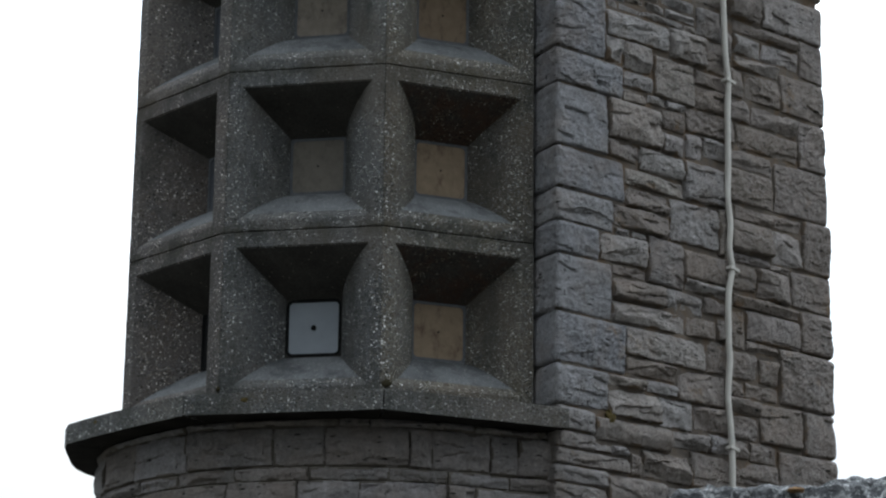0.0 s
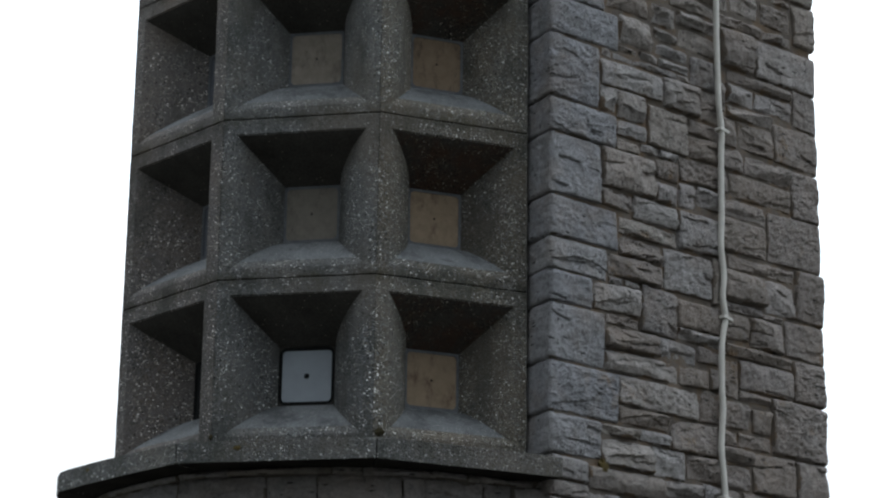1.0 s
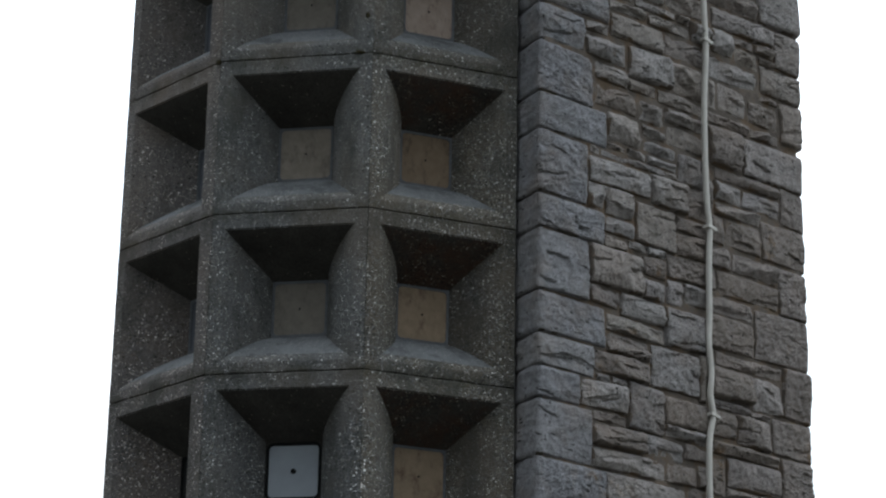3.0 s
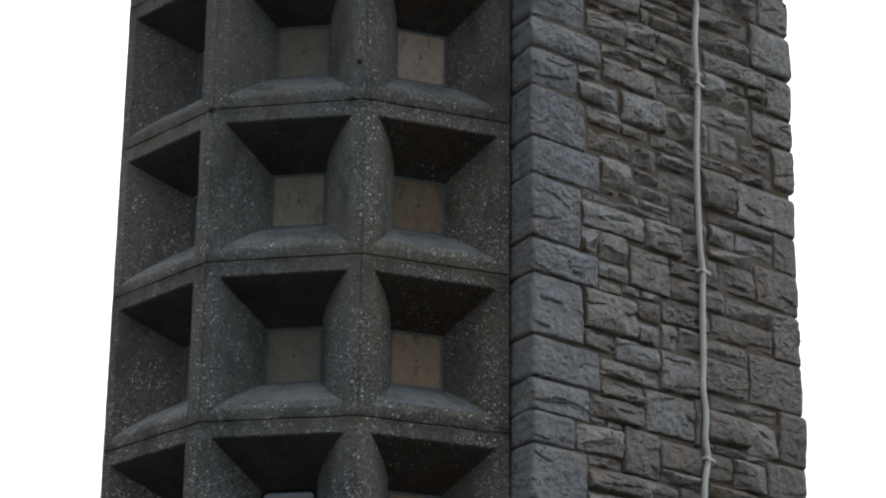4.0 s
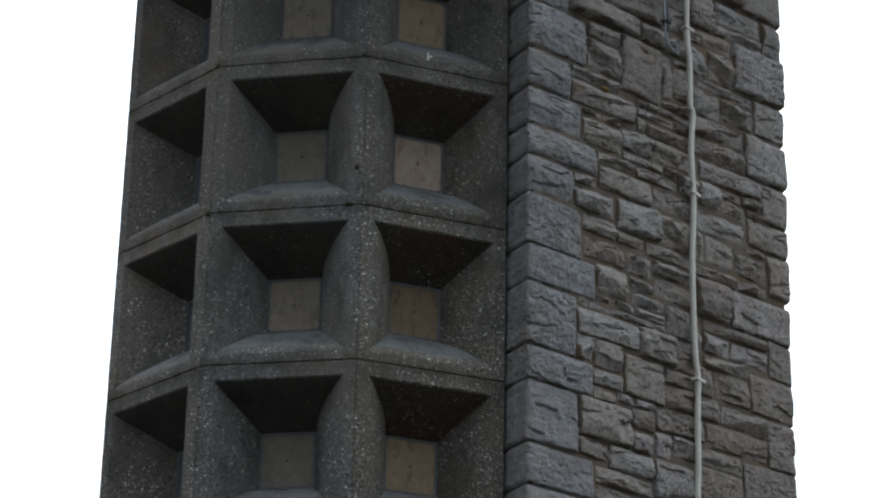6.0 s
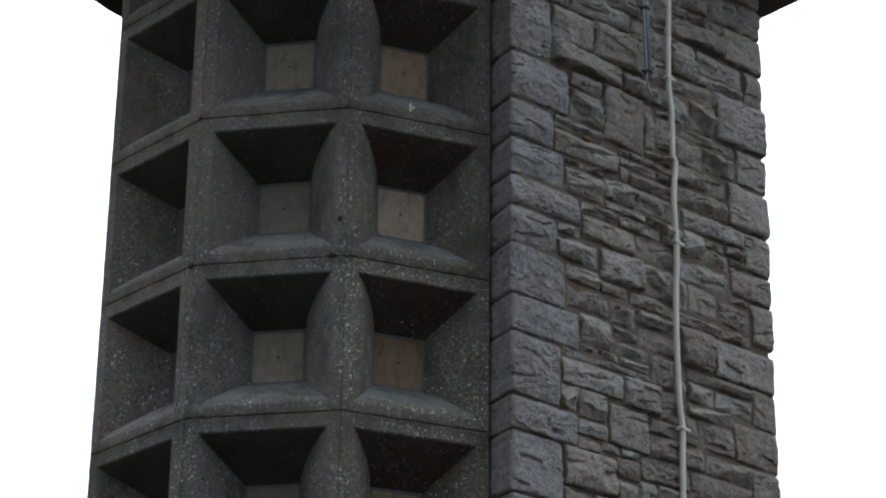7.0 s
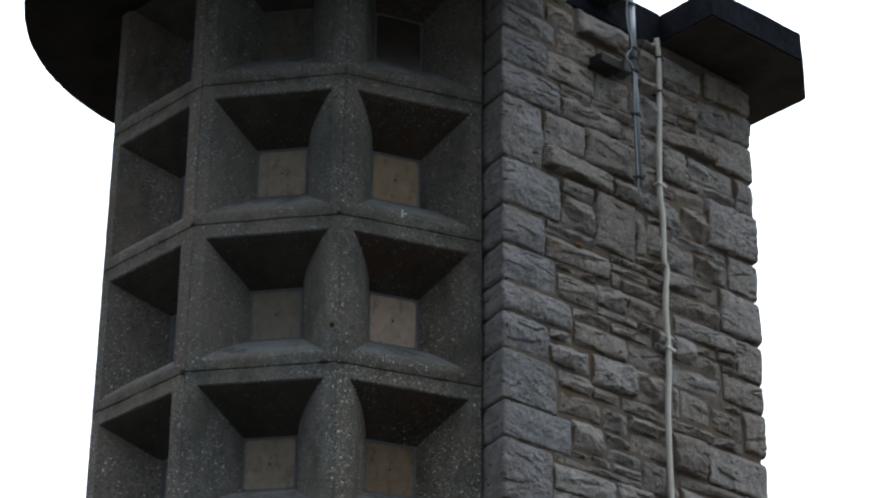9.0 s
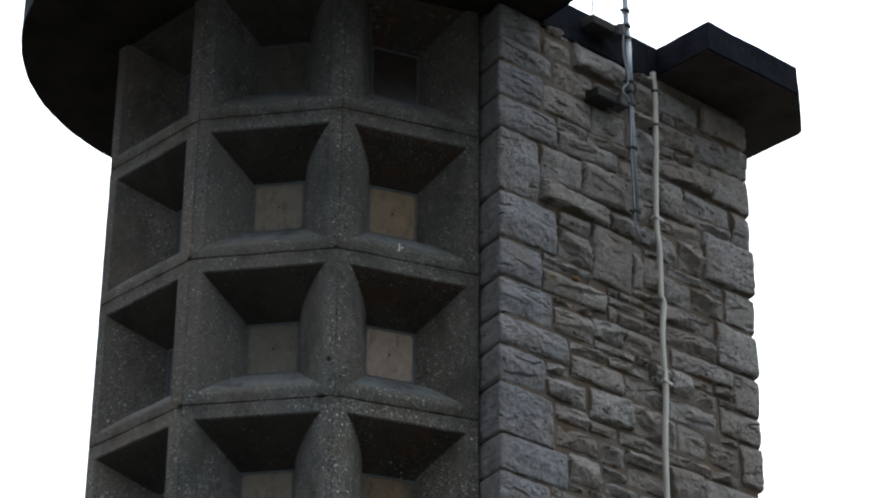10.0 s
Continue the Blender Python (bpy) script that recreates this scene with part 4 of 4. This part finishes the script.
for z, h, cuts in COURSES:
    for c0, c1 in zip(cuts, cuts[1:]):
        seed += 1
        arc = radians(c1 - c0) * BASE_R
        bm = rock_face(arc + 0.004, h + 0.004, seed, depth=0.06, proud=0.019, cell=0.0055, ragged=0.01, bold=1.3, pillow=1.2)
        for v in bm.verts:
            a = radians(c0) + v.co.x / BASE_R
            rad = BASE_R + 0.2 * (BASE_R / math.cos((a - radians(6)) % radians(36) - radians(18)) - BASE_R) - v.co.y + 0.06 * max(0.0, min(1.0, (math.degrees(a) - 31) / 11)) ** 2
            v.co = Vector((rad * math.sin(a), -rad * math.cos(a), EYE + z + v.co.z))
        # stones under the ledge carry part of its shade in their colour
        part("stone", bm, [SHADE_TONED_STONE, BROWN_MORTAR], base)

# ---------------------------------------------------------------- roof slabs
SLAB_T = 0.115
roof = tagged(new("roof_slab"), "dark flat roof slab with an overhanging felted edge", "roof", kind="structure")


def weather(bm, cell=0.03):
    """Breaks up straight edges and faces, as felt dressed over an uneven kerb."""
    for e in list(bm.edges):
        cuts = min(40, int(e.calc_length() / cell))
        e.tag = cuts > 0
    for n in (40, 24, 12, 5, 2):
        some = [e for e in bm.edges if e.is_valid and e.tag and abs(min(40, int(e.calc_length() / cell)) - n) <= n * 0.35]
        for e in some:
            e.tag = False
        if some:
            bmesh.ops.subdivide_edges(bm, edges=some, cuts=n, use_grid_fill=True)
    for v in bm.verts:
        q = v.co * 1.0
        v.co += 0.003 * Vector((noise.noise(q * 9), noise.noise(q * 9 + Vector((7, 0, 0))), noise.noise(q * 9 + Vector((0, 7, 0))))) + 0.0025 * Vector((noise.noise(q * 33), noise.noise(q * 31), noise.noise(q * 29)))


def slab(plan, z0, thick, underside):
    """A slab: felted top and edge over a brown concrete soffit."""
    bm = bmesh.new()
    prism(bm, plan, z0 + 0.004, z0 + thick)
    weather(bm)
    s = part("slab", bm, LEAD, roof)
    mid = Vector((sum(p[0] for p in plan) / len(plan), sum(p[1] for p in plan) / len(plan)))
    inner = [tuple(mid + (Vector(p) - mid) * 0.988) for p in plan]
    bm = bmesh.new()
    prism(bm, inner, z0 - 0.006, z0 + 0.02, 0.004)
    part("soffit", bm, underside, s, "brown concrete underside with shade put into its colour")


hub = Vector((-0.334, 8.863))
arc = [(hub.x + 1.236 * math.cos(radians(a)), hub.y + 1.236 * math.sin(radians(a))) for a in range(100, 321, 4)]
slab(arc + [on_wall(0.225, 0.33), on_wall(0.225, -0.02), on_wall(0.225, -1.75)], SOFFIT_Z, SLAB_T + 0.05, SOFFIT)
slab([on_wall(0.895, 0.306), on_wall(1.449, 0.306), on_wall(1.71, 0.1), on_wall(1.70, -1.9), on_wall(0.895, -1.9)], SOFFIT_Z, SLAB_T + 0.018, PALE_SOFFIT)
bm = bmesh.new()
prism(bm, [on_wall(0.228, 0.012), on_wall(0.892, 0.012), on_wall(0.892, -1.9), on_wall(0.228, -1.9)], EYE + 5.312, EYE + 5.482, 0.006)
part("fascia", bm, LEAD, roof, "dark felted parapet edge")

# ---------------------------------------------------------------- cable on the wall
cable = empty("electric_cable", WALL, "grey-white plastic cable clipped up the stone wall", "cable")
ROUTE = [(1.2, 0.834), (1.589, 0.835), (1.725, 0.836), (1.818, 0.829), (1.922, 0.820), (2.051, 0.833), (2.136, 0.829), (2.308, 0.834),
         (2.405, 0.855), (2.484, 0.842), (2.573, 0.850), (2.681, 0.838), (2.793, 0.844), (3.018, 0.847), (3.144, 0.854), (3.243, 0.841),
         (3.471, 0.835), (3.67, 0.837), (3.816, 0.847), (3.918, 0.849), (4.106, 0.842), (4.26, 0.856), (4.305, 0.842), (4.483, 0.844),
         (4.638, 0.831), (5.006, 0.845), (5.225, 0.851), (5.29, 0.845), (5.328, 0.842)]


def smooth_route(route, steps=5):
    pts = []
    for k in range(len(route) - 1):
        p = [Vector(route[min(max(k + d, 0), len(route) - 1)]) for d in (-1, 0, 1, 2)]
        for i in range(steps):
            t = i / steps
            pts.append(0.5 * (2 * p[1] + (p[2] - p[0]) * t + (2 * p[0] - 5 * p[1] + 4 * p[2] - p[3]) * t * t + (3 * p[1] - p[0] - 3 * p[2] + p[3]) * t ** 3))
    return pts + [Vector(route[-1])]


CABLE_OUT = 0.034
bm = bmesh.new()
tube(bm, [(p.y, -CABLE_OUT, EYE + p.x) for p in smooth_route(ROUTE)], 0.0116, 10)
part("cable", bm, CABLE_WHITE, cable, smooth=True)
for z, u in ((1.725, 0.836), (2.405, 0.854), (3.144, 0.853), (3.918, 0.849), (4.638, 0.832)):
    bm = bmesh.new()
    box(bm, -0.018, 0.03, -0.014, 0.02, -0.007, 0.007, 0.003)
    clip = part("clip", bm, CABLE_WHITE, cable, "moulded plastic saddle clip")
    clip.matrix_basis = pose(u, -CABLE_OUT, EYE + z, 0, 12, 0)

for z, u in ((5.24, 0.851), (5.077, 0.846)):
    bm = bmesh.new()
    tube(bm, [(u, -CABLE_OUT, EYE + z - 0.005), (u, -CABLE_OUT, EYE + z + 0.005)], 0.0136, 10)
    box(bm, u + 0.008, u + 0.026, -CABLE_OUT - 0.004, -CABLE_OUT + 0.006, EYE + z - 0.007, EYE + z + 0.004, 0.002)
    part("cable_tie", bm, BLACK_TIE, cable, "small black cable tie")

bm = bmesh.new()
bmesh.ops.create_icosphere(bm, subdivisions=3, radius=1.0)
for v in bm.verts:
    k = 1 + 0.6 * noise.noise(v.co * 1.7 + Vector((3, 8, 1))) + 0.3 * noise.noise(v.co * 4.2)
    v.co = Vector((0.846 + 0.02 * v.co.x * k, -0.022 + 0.009 * v.co.y, EYE + 5.306 + 0.006 * v.co.z * k))
part("sealant", bm, CABLE_WHITE, cable, "pale sealant where the cable enters", smooth=True)

# ---------------------------------------------------------------- aerial mast by the roof edge
mast = empty("aerial_mast", WALL, "slim galvanised steel aerial mast strapped to brackets at the roof edge", "mast")
foot, head = Vector((0.658, -0.09, EYE + 4.545)), Vector((0.614, -0.09, EYE + 6.1))


def on_mast(z):
    return foot + (head - foot) * ((EYE + z - foot.z) / (head.z - foot.z))


bm = bmesh.new()
tube(bm, [foot, on_mast(5.0), on_mast(5.15), head], 0.0125, 12)
part("pole", bm, GALVANISED, mast, smooth=True)
bm = bmesh.new()
tube(bm, [on_mast(5.07), on_mast(5.42)], 0.0155, 12)
part("sleeve", bm, GALVANISED, mast, smooth=True)
for z in (5.512, 5.44, 5.38, 5.17, 5.125, 5.067, 4.865, 4.58):
    bm = bmesh.new()
    p = on_mast(z)
    tube(bm, [p - Vector((0.004, 0.004, 0.005)), p + Vector((-0.004, -0.004, 0.005))], 0.0185, 12)
    box(bm, p.x - 0.034, p.x - 0.012, p.y - 0.006, p.y + 0.004, p.z - 0.004, p.z + 0.003)
    part("cable_tie", bm, BLACK_TIE, mast, "black cable tie")
for z, u0 in ((5.055, 0.465), (5.39, 0.445)):
    bm = bmesh.new()
    box(bm, u0, 0.578, -0.082, 0.03, EYE + z, EYE + z + 0.042, 0.004)
    br = part("bracket", bm, TIMBER, mast, "weathered dark timber stand-off bracket")
    bm = bmesh.new()
    box(bm, 0.58, 0.63, -0.098, -0.03, EYE + z - 0.006, EYE + z + 0.046, 0.004)
    part("end_block", bm, GREY_TIMBER, br, "grey weathered end block")
lead_in = [on_mast(6.1), on_mast(5.51) + Vector((-0.017, -0.006, 0)), on_mast(5.44) + Vector((-0.022, -0.006, 0)), on_mast(5.3) + Vector((-0.03, -0.004, 0)),
           on_mast(5.18) + Vector((-0.016, -0.012, 0)), on_mast(5.12) + Vector((-0.045, -0.004, 0)), on_mast(5.07) + Vector((-0.016, -0.012, 0)),
           on_mast(4.87) + Vector((-0.018, -0.008, 0)), on_mast(4.58) + Vector((-0.016, -0.008, 0)), on_mast(4.52) + Vector((-0.01, 0.0, 0)),
           Vector((0.699, -0.06, EYE + 4.512)), Vector((0.755, -0.055, EYE + 4.488))]
bm = bmesh.new()
tube(bm, smooth_route(lead_in), 0.0034, 6)
part("thin_wire", bm, WIRE_GREY, mast, "thin pale grey wire", smooth=True)
bm = bmesh.new()
tube(bm, smooth_route([foot + Vector((0.004, 0, 0.02)), foot + Vector((0.012, 0.01, -0.03)), Vector((0.738, -0.06, EYE + 4.536)), Vector((0.755, -0.053, EYE + 4.488))]), 0.0028, 6)
part("thin_wire", bm, WIRE_GREY, mast, "thin pale grey wire", smooth=True)
bm = bmesh.new()
tube(bm, [(0.428, -0.1, EYE + 5.42), (0.43, -0.1, EYE + 6.05)], 0.004, 6)
part("rod", bm, GALVANISED, mast, "thin steel rod", smooth=True)

# ---------------------------------------------------------------- rough boundary wall in front
bm = bmesh.new()
nx, nz, ny = 150, 60, 20
x0, x1, y0, y1, top = 0.5, 3.4, 6.0, 6.6, EYE + 1.092
rows = []
for j in range(nz + ny + 1):
    line = []
    for i in range(nx + 1):
        x = x0 + (x1 - x0) * (i / nx) ** 1.3
        q = Vector((x * 3.1, 0, 4.0))
        crest = top + 0.012 * noise.noise(q) + 0.01 * noise.noise(q * 3.7) + 0.075 * (x - 0.6) - 1.3 * max(0, 0.585 - x)
        if j <= nz:
            p = Vector((x, y0, crest * j / nz))
        else:
            p = Vector((x, y0 + (y1 - y0) * (j - nz) / ny, crest))
        round_off = math.exp(-abs(j - nz) / 3.0)
        p += Vector((0, 0.04, -0.03)) * round_off
        d = 0.02 * noise.noise(p * 4) + 0.018 * noise.noise(p * 11) + 0.012 * noise.noise(p * 27) + 0.012 * noise.noise(p * 48)
        line.append(bm.verts.new(p + Vector((0, -d, 0.7 * d if j >= nz else 0))))
    rows.append(line)
for a, b in zip(rows, rows[1:]):
    for i in range(nx):
        bm.faces.new((a[i], a[i + 1], b[i + 1], b[i]))
low = [bm.verts.new((v.co.x, v.co.y, 0)) for v in rows[-1]]
for i in range(nx):
    bm.faces.new((rows[-1][i], rows[-1][i + 1], low[i + 1], low[i]))
bm.faces.new([r[0] for r in rows] + [low[0]])
bm.faces.new([r[-1] for r in rows] + [low[-1]])
tagged(part("boundary_wall", bm, ROCK, smooth=False), "rough grey boundary wall top with pale and orange lichen", "wall", kind="structure")

# ---------------------------------------------------------------- lichen and marks


def clump(name, centre, size, material, label, category, seed):
    """A low lumpy patch: local x across, -y outwards."""
    bm = bmesh.new()
    bmesh.ops.create_icosphere(bm, subdivisions=3, radius=1.0)
    off = Vector((seed * 3.7, seed * 1.3, 0))
    for v in bm.verts:
        k = 1 + 0.7 * noise.noise(v.co * 1.9 + off) + 0.35 * noise.noise(v.co * 4 + off)
        v.co = Vector((v.co.x * size[0] * k, v.co.y * size[1], v.co.z * size[2] * k))
    ob = tagged(part(name, bm, material), label, category, {"lichen": "lichen patches", "moss": "moss tufts in the joints"}.get(name, ""))
    ob.matrix_basis = centre
    return ob


def at_ledge(heading, z):
    x, y = ledge_point(heading)
    return pose(CENTRE.x + x, CENTRE.y + y, DRUM_Z + z, 0, 0, heading)


x, y = on_wall(0.243, 0.012)
clump("lichen", pose(x, y, EYE + 1.757, 0, 0, WALL_TURN), (0.02, 0.014, 0.031), MOSS, "clump of yellow-brown lichen in a wall joint", "lichen", 1)
x, y = on_wall(0.379, 0.022)
clump("lichen", pose(x, y, EYE + 4.219, 0, 0, WALL_TURN), (0.02, 0.008, 0.012), RUSTY_LICHEN, "rust-brown lichen in a wall joint", "lichen", 11)
clump("lichen", at_ledge(-57, -0.04) @ pose(0, 0.0045, 0), (0.02, 0.005, 0.011), MOSS, "yellow-brown lichen on the ledge's edge", "lichen", 2)
clump("lichen", at_ledge(-19, -0.045), (0.014, 0.002, 0.008), MOSS, "yellow-brown lichen on the ledge's edge", "lichen", 3)
a = radians(24)
e = Vector((math.cos(a), math.sin(a)))
nrm = Vector((math.sin(a), -math.cos(a)))
p = CENTRE + (APOTHEM + 0.0112) * nrm + (-0.043) * e
clump("droppings", pose(p.x, p.y, EYE + 4.212, 0, 0, 21.6), (0.0042, 0.002, 0.017), CHALK, "white streak of bird droppings on the concrete rail", "stain", 4)
p += 0.013 * e
clump("droppings", pose(p.x, p.y, EYE + 4.215, 0, 0, 21.6), (0.0045, 0.002, 0.004), CHALK, "small white spot of bird droppings on the concrete rail", "stain", 9)
clump("lichen", pose(0.88, 6.02, EYE + 1.078), (0.019, 0.018, 0.006), ORANGE_LICHEN, "orange lichen on the boundary wall's top", "lichen", 5)


def at_arris(heading, z, radius):
    a = radians(heading)
    return pose(CENTRE.x + radius * math.sin(a), CENTRE.y - radius * math.cos(a), EYE + z, 0, 0, heading)


TUFTS = [(4.6, 3.711, 0.919, 0.008, 0.009), (-30.5, 3.562, 0.9265, 0.010, 0.010), (3.2, 3.566, 0.914, 0.015, 0.006), (7.5, 1.814, 0.922, 0.017, 0.012),
         (-30, 1.811, 0.9265, 0.008, 0.008), (-30.2, 4.166, 0.9265, 0.006, 0.009), (5.4, 4.17, 0.923, 0.007, 0.006)]
for number, (heading, z, radius, wide, tall) in enumerate(TUFTS):
    clump("moss", at_arris(heading, z, radius), (wide, 0.006, tall), DARK_MOSS, "small dark tuft of moss in a joint of the concrete", "moss", 6 + number)
